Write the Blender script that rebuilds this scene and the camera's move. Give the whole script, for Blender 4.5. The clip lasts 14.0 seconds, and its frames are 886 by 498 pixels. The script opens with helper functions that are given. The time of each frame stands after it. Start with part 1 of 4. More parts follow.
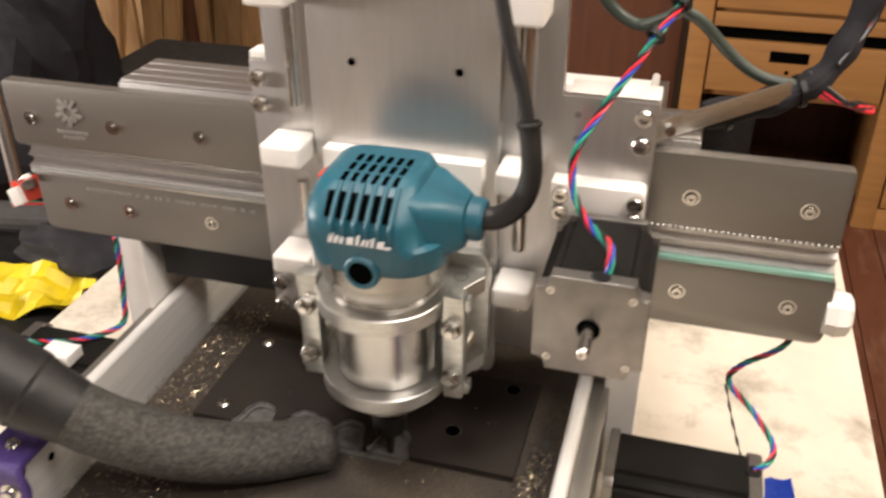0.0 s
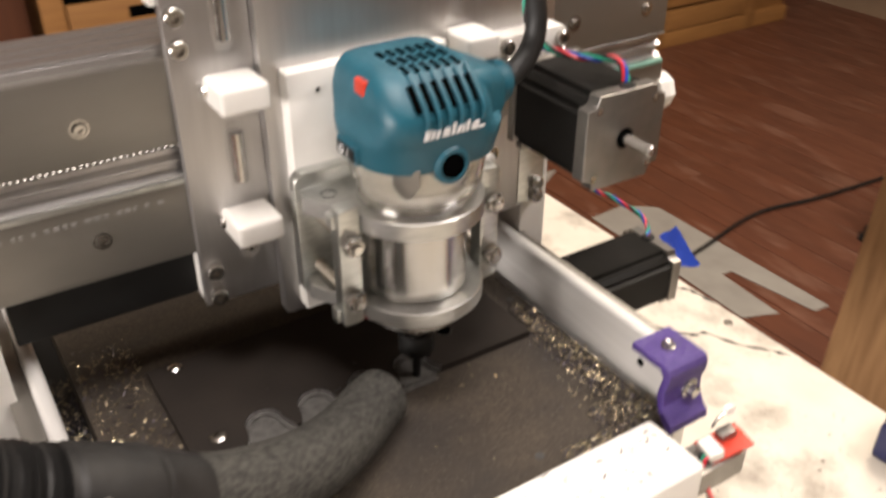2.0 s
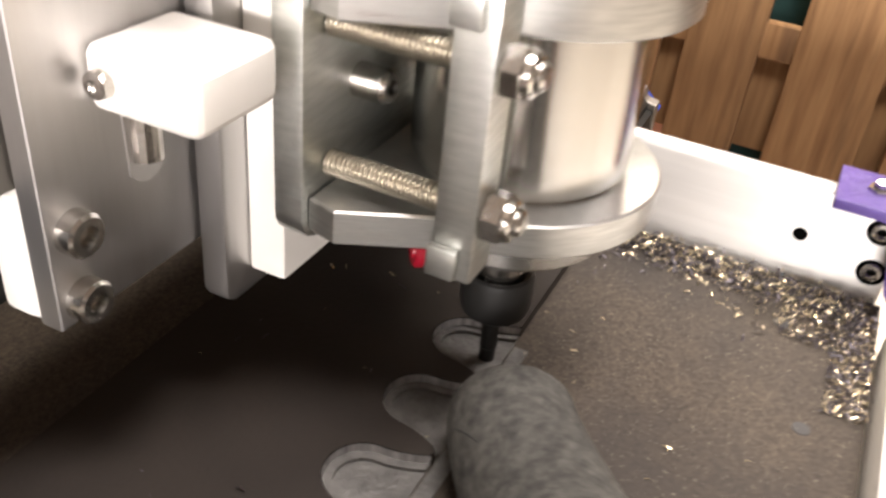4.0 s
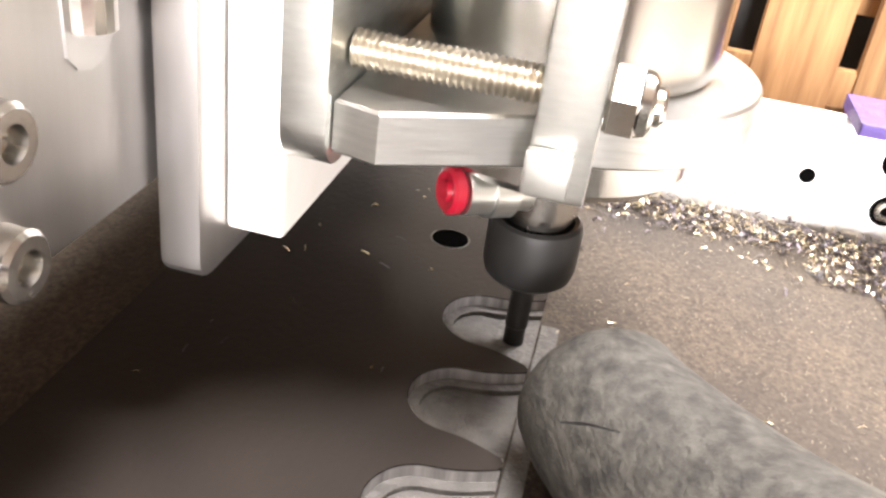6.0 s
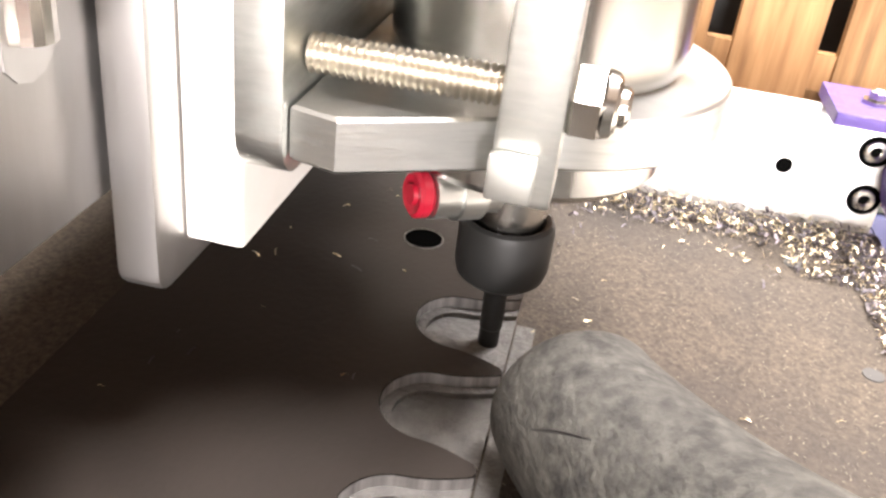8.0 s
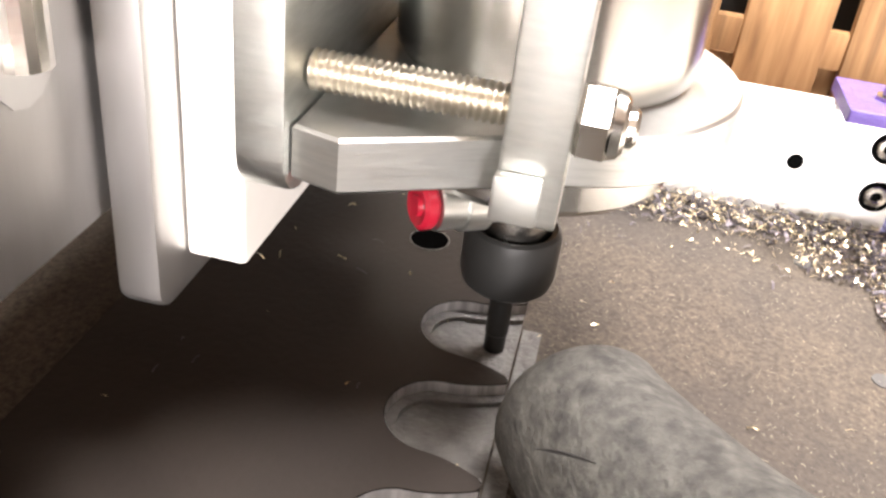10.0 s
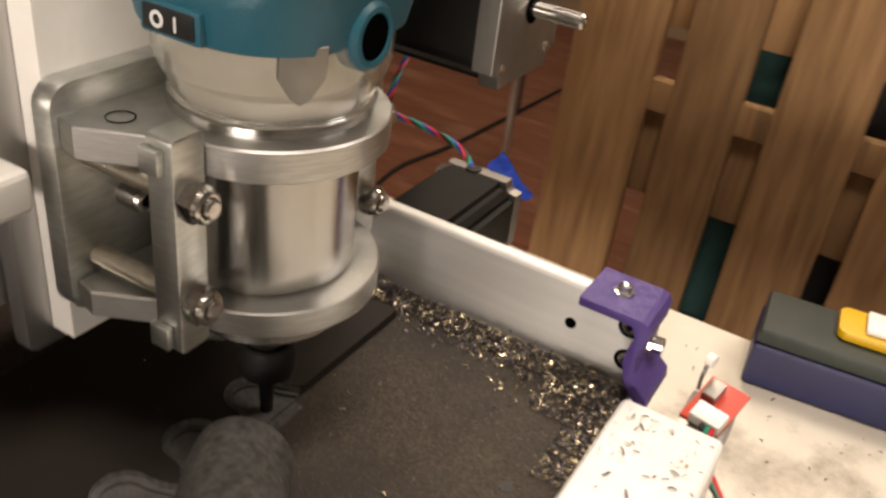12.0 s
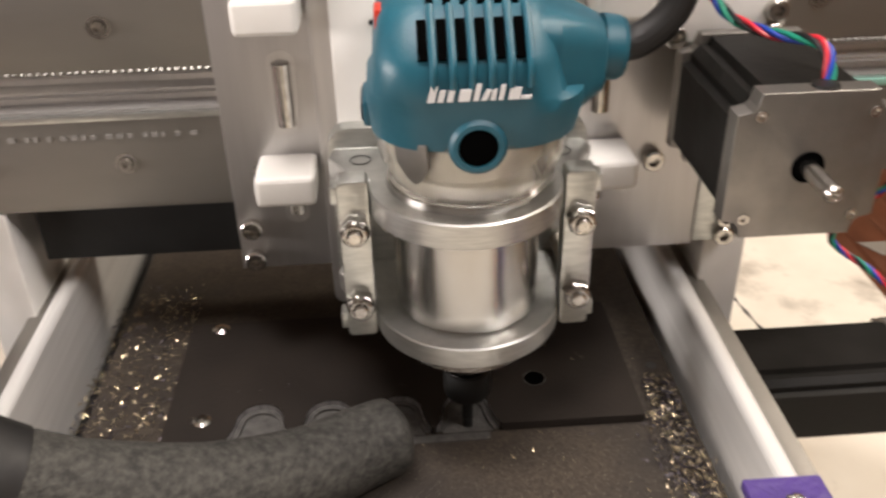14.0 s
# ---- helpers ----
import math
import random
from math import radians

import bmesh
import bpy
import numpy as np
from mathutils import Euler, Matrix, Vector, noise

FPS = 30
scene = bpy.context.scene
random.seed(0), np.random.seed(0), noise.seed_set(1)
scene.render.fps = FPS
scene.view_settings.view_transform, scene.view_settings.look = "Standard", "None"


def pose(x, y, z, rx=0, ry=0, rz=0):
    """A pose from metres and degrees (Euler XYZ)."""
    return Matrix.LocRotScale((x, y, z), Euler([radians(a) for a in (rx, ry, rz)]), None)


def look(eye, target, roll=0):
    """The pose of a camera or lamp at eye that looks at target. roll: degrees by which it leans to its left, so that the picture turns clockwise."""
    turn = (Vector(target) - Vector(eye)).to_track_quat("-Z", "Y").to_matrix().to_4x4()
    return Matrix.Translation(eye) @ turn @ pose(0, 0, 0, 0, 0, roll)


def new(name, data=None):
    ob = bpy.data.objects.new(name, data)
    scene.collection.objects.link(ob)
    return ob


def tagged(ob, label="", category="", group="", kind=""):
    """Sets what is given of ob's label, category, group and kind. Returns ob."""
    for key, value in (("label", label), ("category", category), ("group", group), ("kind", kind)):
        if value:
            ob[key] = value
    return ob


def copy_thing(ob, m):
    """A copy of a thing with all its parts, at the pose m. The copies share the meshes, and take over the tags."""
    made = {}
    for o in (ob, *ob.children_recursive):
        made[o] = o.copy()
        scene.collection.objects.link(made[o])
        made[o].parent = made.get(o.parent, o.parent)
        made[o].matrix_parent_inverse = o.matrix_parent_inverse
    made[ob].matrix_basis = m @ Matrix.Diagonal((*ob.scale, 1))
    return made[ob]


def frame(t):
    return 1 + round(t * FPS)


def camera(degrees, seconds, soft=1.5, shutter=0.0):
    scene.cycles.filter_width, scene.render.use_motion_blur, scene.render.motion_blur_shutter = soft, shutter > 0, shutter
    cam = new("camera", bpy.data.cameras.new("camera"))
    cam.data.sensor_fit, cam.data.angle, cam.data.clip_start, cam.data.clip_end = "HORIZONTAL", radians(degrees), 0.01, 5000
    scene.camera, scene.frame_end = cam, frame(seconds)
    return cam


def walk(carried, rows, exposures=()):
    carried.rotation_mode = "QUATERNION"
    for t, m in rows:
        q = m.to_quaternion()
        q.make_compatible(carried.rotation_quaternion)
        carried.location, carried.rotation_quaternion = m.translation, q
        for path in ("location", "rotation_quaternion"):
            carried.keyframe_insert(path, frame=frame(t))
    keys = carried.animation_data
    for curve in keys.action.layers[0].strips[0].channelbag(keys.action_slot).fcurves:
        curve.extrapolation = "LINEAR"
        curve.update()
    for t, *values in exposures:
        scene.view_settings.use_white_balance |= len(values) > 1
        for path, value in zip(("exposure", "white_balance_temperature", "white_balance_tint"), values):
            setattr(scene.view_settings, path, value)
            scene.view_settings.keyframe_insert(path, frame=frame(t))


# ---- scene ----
cam = camera(53.2, 14.0, soft=2.6, shutter=0.5)
PATH = [
    (0, (0.139, -0.429, 0.369), (-0.341, 1.227, -0.644), -0.2),
    (0.5, (0.077, -0.462, 0.36), (-0.247, 1.237, -0.645), -0.1),
    (1, (-0.02, -0.417, 0.361), (0.069, 1.265, -0.717), -2.2),
    (1.5, (-0.091, -0.406, 0.354), (0.425, 1.209, -0.707), -1.1),
    (2, (-0.195, -0.393, 0.322), (0.722, 1.038, -0.733), 0.2),
    (2.2, (-0.218, -0.365, 0.307), (0.776, 0.991, -0.775), 1.1),
    (4.5, (-0.1766, -0.087, 0.1388), (1.4219, 0.4454, -0.9389), 5.9),
    (5, (-0.1694, -0.0716, 0.1228), (1.4728, 0.4178, -0.9083), 5.3),
    (5.5, (-0.1612, -0.072, 0.116), (1.5368, 0.2731, -0.8829), 7.5),
    (6, (-0.1632, -0.0711, 0.1135), (1.5521, 0.2197, -0.873), 8.1),
    (6.5, (-0.1613, -0.0686, 0.1162), (1.5321, 0.2037, -0.9125), 7.3),
    (7, (-0.1575, -0.0724, 0.1184), (1.5353, 0.2032, -0.9105), 6.6),
    (7.5, (-0.159, -0.0735, 0.1142), (1.5556, 0.1836, -0.8828), 7.3),
    (10, (-0.1536, -0.0725, 0.1192), (1.5253, 0.1931, -0.9346), 7.2),
    (10.5, (-0.1538, -0.0802, 0.1229), (1.5408, 0.2071, -0.8997), 6.9),
    (11, (-0.164, -0.1044, 0.1397), (1.5411, 0.239, -0.8476), 7.2),
    (11.5, (-0.1842, -0.153, 0.1777), (1.4692, 0.3951, -0.805), 5.3),
    (12, (-0.183, -0.2173, 0.218), (1.3368, 0.5637, -0.8215), 7.5),
    (12.5, (-0.1609, -0.2849, 0.2444), (1.0317, 0.8137, -0.9264), 5.9),
    (13, (-0.1054, -0.3305, 0.2527), (0.7098, 1.1498, -0.8171), 3.1),
    (13.5, (-0.0551, -0.3538, 0.2621), (0.3716, 1.3124, -0.7586), 0.5),
    (14, (-0.0249, -0.3437, 0.2605), (0.0733, 1.3612, -0.7805), -1.4),
]
EXPOSURES = [(0.0, -0.36, 7000, 10), (0.5, 0.0, 6650, 10), (1.0, -0.15, 6600, 10), (1.5, -0.17, 6750, 10), (2.2, -0.52, 6850, 10), (3.6, 0.4, 6700, 10), (4.5, 0.65, 6600, 10), (5.0, 1.62, 6500, 10),
             (6.5, 1.74, 6500, 10), (10.0, 1.64, 6500, 10), (10.5, 0.9, 6700, 10), (11.0, 0.0, 7100, 10), (11.5, -0.84, 7600, 10), (12.5, -0.80, 7200, 10), (13.5, -0.74, 6900, 10), (14.0, -0.48, 6700, 10)]
walk(cam, [(t, look(eye, target, roll)) for t, eye, target, roll in PATH], EXPOSURES)

# ---- world and lights ----
world = bpy.data.worlds.new("world")
scene.world = world
world.use_nodes = True
world.node_tree.nodes["Background"].inputs["Color"].default_value = (1.0, 0.86, 0.70, 1)
world.node_tree.nodes["Background"].inputs["Strength"].default_value = 0.05


def area_lamp(name, place, target, size, watts, colour):
    data = bpy.data.lights.new(name, "AREA")
    data.shape, data.size, data.size_y, data.energy, data.color = "RECTANGLE", size[0], size[1], watts, colour
    ob = new(name, data)
    ob.matrix_world = look(place, target)
    return ob


area_lamp("ceiling_lamp_front", (-0.20, -0.34, 1.65), (-0.05, -0.1, 0.0), (0.8, 0.35), 36, (1.0, 0.93, 0.92))
area_lamp("ceiling_lamp_side", (0.95, -0.80, 1.62), (0.0, -0.1, 0.0), (0.7, 0.35), 30, (1.0, 0.93, 0.92))
# unseen low fill panel, added to brighten the faces towards -x
area_lamp("fill_panel_left", (-2.95, -0.75, 0.42), (0.0, -0.05, 0.06), (1.1, 0.32), 132, (1.0, 0.93, 0.92))
# added fill for table, floor and cabinet at the right, no known lamp
area_lamp("fill_panel_right", (1.45, 0.30, 1.62), (1.35, 0.65, -0.8), (1.2, 0.3), 56, (1.0, 0.89, 0.78))

# ---- materials ----


def node_material(name, colour, rough=0.5, metal=0.0, colour2=None, grain=(1, 1, 1), scale=40.0, bump=0.1, bump_scale=200.0,
                  amount=0.5, rough_var=0.15, random=0.0, stain=None, stain_scale=12.0, stain_edge=(0.55, 0.7), coords="Object", spec=0.5, turned=0.0):
    m = bpy.data.materials.new(name)
    m.use_nodes = True
    nt = m.node_tree
    b = nt.nodes["Principled BSDF"]
    tc = nt.nodes.new("ShaderNodeTexCoord")
    mp = nt.nodes.new("ShaderNodeMapping")
    mp.inputs["Scale"].default_value = grain
    nt.links.new(tc.outputs[coords], mp.inputs["Vector"])
    if random:
        oi = nt.nodes.new("ShaderNodeObjectInfo")
        far = nt.nodes.new("ShaderNodeMath")
        far.operation = "MULTIPLY"
        far.inputs[1].default_value = 43.0
        nt.links.new(oi.outputs["Random"], far.inputs[0])
        nt.links.new(far.outputs[0], mp.inputs["Location"])
    n1 = nt.nodes.new("ShaderNodeTexNoise")
    n1.inputs["Scale"].default_value, n1.inputs["Detail"].default_value = scale, 6
    nt.links.new(mp.outputs[0], n1.inputs["Vector"])
    mix = nt.nodes.new("ShaderNodeMix")
    mix.data_type = "RGBA"
    c2 = colour2 or tuple(c * 0.75 for c in colour)
    mix.inputs["A"].default_value, mix.inputs["B"].default_value = (*colour, 1), (*c2, 1)
    ramp = nt.nodes.new("ShaderNodeMapRange")
    ramp.inputs["From Min"].default_value, ramp.inputs["From Max"].default_value = 0.5 - 0.5 * amount, 0.5 + 0.5 * amount
    nt.links.new(n1.outputs["Fac"], ramp.inputs["Value"])
    nt.links.new(ramp.outputs[0], mix.inputs["Factor"])
    out = mix.outputs["Result"]
    if stain:
        n3 = nt.nodes.new("ShaderNodeTexNoise")
        n3.inputs["Scale"].default_value, n3.inputs["Detail"].default_value, n3.inputs["Roughness"].default_value = stain_scale, 8, 0.65
        nt.links.new(mp.outputs[0], n3.inputs["Vector"])
        r3 = nt.nodes.new("ShaderNodeMapRange")
        r3.inputs["From Min"].default_value, r3.inputs["From Max"].default_value = stain_edge
        nt.links.new(n3.outputs["Fac"], r3.inputs["Value"])
        mix3 = nt.nodes.new("ShaderNodeMix")
        mix3.data_type = "RGBA"
        mix3.inputs["B"].default_value = (*stain, 1)
        nt.links.new(out, mix3.inputs["A"])
        nt.links.new(r3.outputs[0], mix3.inputs["Factor"])
        out = mix3.outputs["Result"]
    if random:
        hsv = nt.nodes.new("ShaderNodeHueSaturation")
        r2 = nt.nodes.new("ShaderNodeMapRange")
        r2.inputs["To Min"].default_value, r2.inputs["To Max"].default_value = 1 - random, 1 + random
        nt.links.new(oi.outputs["Random"], r2.inputs["Value"])
        nt.links.new(r2.outputs[0], hsv.inputs["Value"])
        nt.links.new(out, hsv.inputs["Color"])
        out = hsv.outputs["Color"]
    nt.links.new(out, b.inputs["Base Color"])
    b.inputs["Metallic"].default_value = metal
    b.inputs["Specular IOR Level"].default_value = spec
    if turned:
        tg = nt.nodes.new("ShaderNodeTangent")
        tg.direction_type, tg.axis = "RADIAL", "Z"
        nt.links.new(tg.outputs[0], b.inputs["Tangent"])
        b.inputs["Anisotropic"].default_value, b.inputs["Anisotropic Rotation"].default_value = turned, 0.25
    rr = nt.nodes.new("ShaderNodeMapRange")
    rr.inputs["To Min"].default_value, rr.inputs["To Max"].default_value = max(0.03, rough - rough_var), min(1.0, rough + rough_var)
    nt.links.new(n1.outputs["Fac"], rr.inputs["Value"])
    nt.links.new(rr.outputs[0], b.inputs["Roughness"])
    if bump:
        n2 = nt.nodes.new("ShaderNodeTexNoise")
        n2.inputs["Scale"].default_value, n2.inputs["Detail"].default_value = bump_scale, 4
        nt.links.new(mp.outputs[0], n2.inputs["Vector"])
        bp = nt.nodes.new("ShaderNodeBump")
        bp.inputs["Strength"].default_value, bp.inputs["Distance"].default_value = bump, 0.002
        nt.links.new(n2.outputs["Fac"], bp.inputs["Height"])
        nt.links.new(bp.outputs[0], b.inputs["Normal"])
    return m


ALU = node_material("brushed_aluminium", (0.60, 0.59, 0.58), 0.40, 1.0, (0.545, 0.535, 0.525), (1, 1, 0.10), 260, 0.02, 500, rough_var=0.08)
ALU_TURNED = node_material("turned_aluminium", (0.54, 0.53, 0.505), 0.23, 1.0, (0.50, 0.49, 0.465), (1, 1, 30), 90, 0, 260, rough_var=0.012, turned=0.85)
ALU_MILLED = node_material("milled_aluminium", (0.60, 0.60, 0.575), 0.38, 1.0, (0.45, 0.455, 0.435), (1, 1, 9), 130, 0.006, 500, rough_var=0.12)
ALU_SAWN = node_material("sawn_aluminium", (0.72, 0.73, 0.70), 0.36, 1.0, (0.52, 0.54, 0.515), (1, 1, 5), 130, 0.006, 700, rough_var=0.12)
ETCH = node_material("pale_etching", (0.36, 0.345, 0.32), 0.55, 0.4, bump=0)
BEAM = node_material("anodised_grey", (0.30, 0.285, 0.26), 0.42, 0.85, (0.25, 0.235, 0.21), (0.3, 1, 1), 30, 0.06, 700, rough_var=0.06)
RAIL = node_material("satin_rail", (0.76, 0.75, 0.72), 0.46, 0.35, (0.64, 0.63, 0.60), (1, 0.06, 1), 200, 0.02, 400, rough_var=0.08)
STEEL = node_material("bright_steel", (0.62, 0.60, 0.56), 0.22, 1.0, (0.45, 0.43, 0.40), scale=300, bump=0.03)
ZINC = node_material("yellow_zinc_plate", (0.60, 0.56, 0.47), 0.36, 1.0, (0.46, 0.43, 0.36), scale=300, bump=0.0)
MOTOR_STEEL = node_material("motor_endcap", (0.29, 0.275, 0.255), 0.40, 0.9, (0.23, 0.22, 0.205), scale=90, bump=0.08, bump_scale=900)
MOTOR_BLACK = node_material("black_laminations", (0.007, 0.007, 0.006), 0.5, 0.0, (0.012, 0.011, 0.010), (1, 1, 1), 50, 0.06, 400, spec=0.12)
BLACK = node_material("black_plastic", (0.006, 0.006, 0.006), 0.5, 0.0, (0.014, 0.014, 0.013), scale=60, bump=0.05, spec=0.3)
DARK = node_material("dark_void", (0.002, 0.002, 0.002), 0.8, 0.0, bump=0, spec=0.0)
WHITE = node_material("white_polyethylene", (0.82, 0.80, 0.76), 0.42, 0.0, (0.74, 0.72, 0.67), scale=60, bump=0.15, bump_scale=120)
WHITE_DIRTY = node_material("scuffed_white_plastic", (0.82, 0.80, 0.76), 0.45, 0.0, (0.74, 0.72, 0.68), scale=40, bump=0.12, bump_scale=160,
                            stain=(0.10, 0.085, 0.07), stain_scale=55, stain_edge=(0.64, 0.76))
TEAL = node_material("teal_plastic", (0.009, 0.090, 0.130), 0.42, 0.0, (0.0075, 0.076, 0.110), scale=80, bump=0.12, bump_scale=1500)
LOGO = node_material("white_print", (0.75, 0.75, 0.74), 0.5, bump=0)
RED = node_material("red_plastic", (0.62, 0.045, 0.02), 0.4, bump=0)
CRIMSON = node_material("crimson_plastic", (0.30, 0.008, 0.022), 0.3, bump=0.03)
PURPLE = node_material("purple_print", (0.072, 0.038, 0.205), 0.5, 0.0, (0.050, 0.026, 0.15), (1, 1, 14), 120, 0.5, 260)
MDF = node_material("dusty_mdf", (0.080, 0.063, 0.046), 0.8, 0.0, (0.031, 0.0255, 0.0200), scale=900, bump=0.3, bump_scale=1200, amount=0.45,
                    stain=(0.028, 0.024, 0.021), stain_scale=16, stain_edge=(0.40, 0.72), spec=0.25)
MDF_GREY = node_material("grey_cut_floor", (0.115, 0.110, 0.102), 0.5, 0.0, (0.045, 0.043, 0.040), scale=220, bump=0.4, bump_scale=700)
WORK = node_material("dark_work_sheet", (0.0190, 0.0165, 0.0150), 0.55, 0.0, (0.0340, 0.0280, 0.0235), scale=30, bump=0.10, bump_scale=500, amount=0.8, spec=0.08)
CUT = node_material("fresh_cut_edge", (0.66, 0.65, 0.64), 0.34, 0.8, (0.26, 0.25, 0.25), (1, 1, 0.05), 500, 0.3, 900)
RUBBER = node_material("dusty_rubber", (0.074, 0.072, 0.063), 0.72, 0.0, (0.031, 0.030, 0.027), (1, 1, 1.6), 330, 0.30, 700, amount=0.42,
                       stain=(0.021, 0.0205, 0.019), stain_scale=190, stain_edge=(0.50, 0.70), spec=0.25)
CUFF = node_material("hose_cuff_rubber", (0.010, 0.010, 0.010), 0.5, 0.0, (0.020, 0.019, 0.018), scale=60, bump=0.1, spec=0.35)
CHIP = node_material("brass_chips", (0.64, 0.54, 0.36), 0.28, 0.9, (0.34, 0.28, 0.18), scale=400, bump=0)
DUST = node_material("tan_fibre_dust", (0.17, 0.145, 0.11), 0.8, 0.0, (0.10, 0.085, 0.065), scale=400, bump=0)
CHIP_DARK = node_material("dark_chips", (0.070, 0.058, 0.066), 0.4, 0.5, (0.02, 0.017, 0.021), scale=300, bump=0)
TABLE = node_material("painted_table", (0.72, 0.67, 0.57), 0.6, 0.0, (0.58, 0.52, 0.43), scale=18, bump=0.12, bump_scale=140,
                      stain=(0.17, 0.14, 0.11), stain_scale=15, stain_edge=(0.51, 0.76))
FLOORWOOD = node_material("red_brown_floorboard", (0.150, 0.054, 0.030), 0.40, 0.0, (0.090, 0.032, 0.018), (3, 0.8, 1), 9, 0.10, 60, amount=0.7, random=0.05,
                          stain=(0.24, 0.125, 0.085), stain_scale=6, stain_edge=(0.52, 0.80))
GAP = node_material("dark_gap", (0.075, 0.028, 0.017), 0.8, bump=0)
TAPE_GREY = node_material("grey_floor_paint", (0.34, 0.32, 0.28), 0.7, 0.0, (0.26, 0.24, 0.21), scale=12, bump=0.05)
PALLET = node_material("old_pallet_wood", (0.36, 0.215, 0.10), 0.8, 0.0, (0.17, 0.092, 0.043), (7, 7, 0.5), 13, 0.35, 60, amount=0.6, random=0.3,
                       stain=(0.10, 0.062, 0.036), stain_scale=3.5, stain_edge=(0.56, 0.78), spec=0.2)
OAK = node_material("cabinet_wood", (0.37, 0.185, 0.06), 0.5, 0.0, (0.26, 0.12, 0.038), (0.7, 3, 6), 9, 0.1, 60, amount=0.6, random=0.12)
PLANK = node_material("leaning_plank_wood", (0.42, 0.25, 0.11), 0.6, 0.0, (0.27, 0.14, 0.055), (4, 4, 0.4), 14, 0.15, 60, random=0.45)
PANEL = node_material("dark_red_panel", (0.13, 0.050, 0.025), 0.5, 0.0, (0.075, 0.027, 0.014), (4, 4, 0.5), 9, 0.1, 60)
# tone of the unseen walls, set by how much fill they bounce
WALL_PALE = node_material("bounce_wall", (0.27, 0.24, 0.21), 0.85, 0.0, (0.21, 0.185, 0.16), scale=5, bump=0.1)
WALL = node_material("workshop_wall", (0.32, 0.22, 0.14), 0.8, 0.0, (0.24, 0.16, 0.10), scale=6, bump=0.1)
CEIL = node_material("workshop_ceiling", (0.30, 0.25, 0.20), 0.9, 0.0, scale=5, bump=0.1)
BLUE_TAPE = node_material("blue_masking_tape", (0.012, 0.075, 0.55), 0.55, 0.0, (0.01, 0.055, 0.42), (1, 1, 1), 120, 0.4, 500)
NAVY = node_material("navy_plastic", (0.015, 0.018, 0.075), 0.45, bump=0.06)
MOSS = node_material("green_grey_plastic", (0.018, 0.026, 0.021), 0.55, bump=0.1)
YELLOW = node_material("yellow_plastic", (0.72, 0.42, 0.01), 0.45, bump=0.05)
YELLOW_BAG = node_material("yellow_sheet", (0.80, 0.62, 0.02), 0.5, bump=0.1)
GREEN = node_material("green_plastic", (0.06, 0.30, 0.10), 0.5, bump=0)
CLOTH = node_material("black_cloth", (0.006, 0.006, 0.009), 0.9, bump=0.3, bump_scale=90)
GREYCLOTH = node_material("grey_cloth", (0.05, 0.048, 0.046), 0.9, bump=0.3, bump_scale=90)
PINK = node_material("pink_trim", (0.6, 0.03, 0.09), 0.6, bump=0)
W_RED = node_material("wire_red", (0.70, 0.03, 0.05), 0.35, bump=0)
W_BLUE = node_material("wire_blue", (0.015, 0.06, 0.42), 0.35, bump=0)
W_GREEN = node_material("wire_green", (0.01, 0.30, 0.19), 0.35, bump=0)
W_BLACK = node_material("wire_black", (0.012, 0.012, 0.014), 0.4, bump=0)
CABLE = node_material("green_grey_cable", (0.045, 0.060, 0.048), 0.4, bump=0.03)

FILM = node_material("pale_green_film", (0.30, 0.55, 0.46), 0.35, 0.3, (0.25, 0.48, 0.40), scale=60, bump=0.03)
CLEAR = bpy.data.materials.new("clear_plastic")
CLEAR.use_nodes = True
_b = CLEAR.node_tree.nodes["Principled BSDF"]
_b.inputs["Base Color"].default_value = (0.93, 0.91, 0.84, 1)
_b.inputs["Roughness"].default_value, _b.inputs["IOR"].default_value = 0.06, 1.40
_b.inputs["Transmission Weight"].default_value = 0.92

# ---- mesh helpers ----
ORIGIN = {}


def thing(name, place, label="", category="", group="", kind=""):
    ob = new(name)
    ob.location = place
    ob.empty_display_size = 0.02
    ORIGIN[ob.name] = Vector(place)
    return tagged(ob, label, category, group, kind)


def part(name, bm, material, parent=None, label="", smooth=True, kind="", crease=20):
    """One mesh object from a bmesh in world coordinates, under a thing or a part."""
    base = ORIGIN[parent.name] if parent else Vector((0, 0, 0))
    bmesh.ops.translate(bm, verts=bm.verts, vec=-base)
    bmesh.ops.recalc_face_normals(bm, faces=bm.faces)
    me = bpy.data.meshes.new(name)
    bm.to_mesh(me)
    bm.free()
    me.materials.append(material)
    if smooth:
        me.polygons.foreach_set("use_smooth", [True] * len(me.polygons))
        me.set_sharp_from_angle(angle=radians(crease))
    ob = new(name, me)
    if parent:
        ob.parent = parent
        ORIGIN[ob.name] = base
    return tagged(ob, label, kind=kind)


def single(name, bm, material, label, category, group="", kind="", smooth=True):
    """A thing that is one mesh."""
    lo = [min(v.co[i] for v in bm.verts) for i in range(3)]
    hi = [max(v.co[i] for v in bm.verts) for i in range(3)]
    base = Vector(((lo[0] + hi[0]) / 2, (lo[1] + hi[1]) / 2, lo[2]))
    bmesh.ops.translate(bm, verts=bm.verts, vec=-base)
    ob = part(name, bm, material, None, label, smooth)
    ob.location = base
    ORIGIN[ob.name] = base
    return tagged(ob, label, category, group, kind)


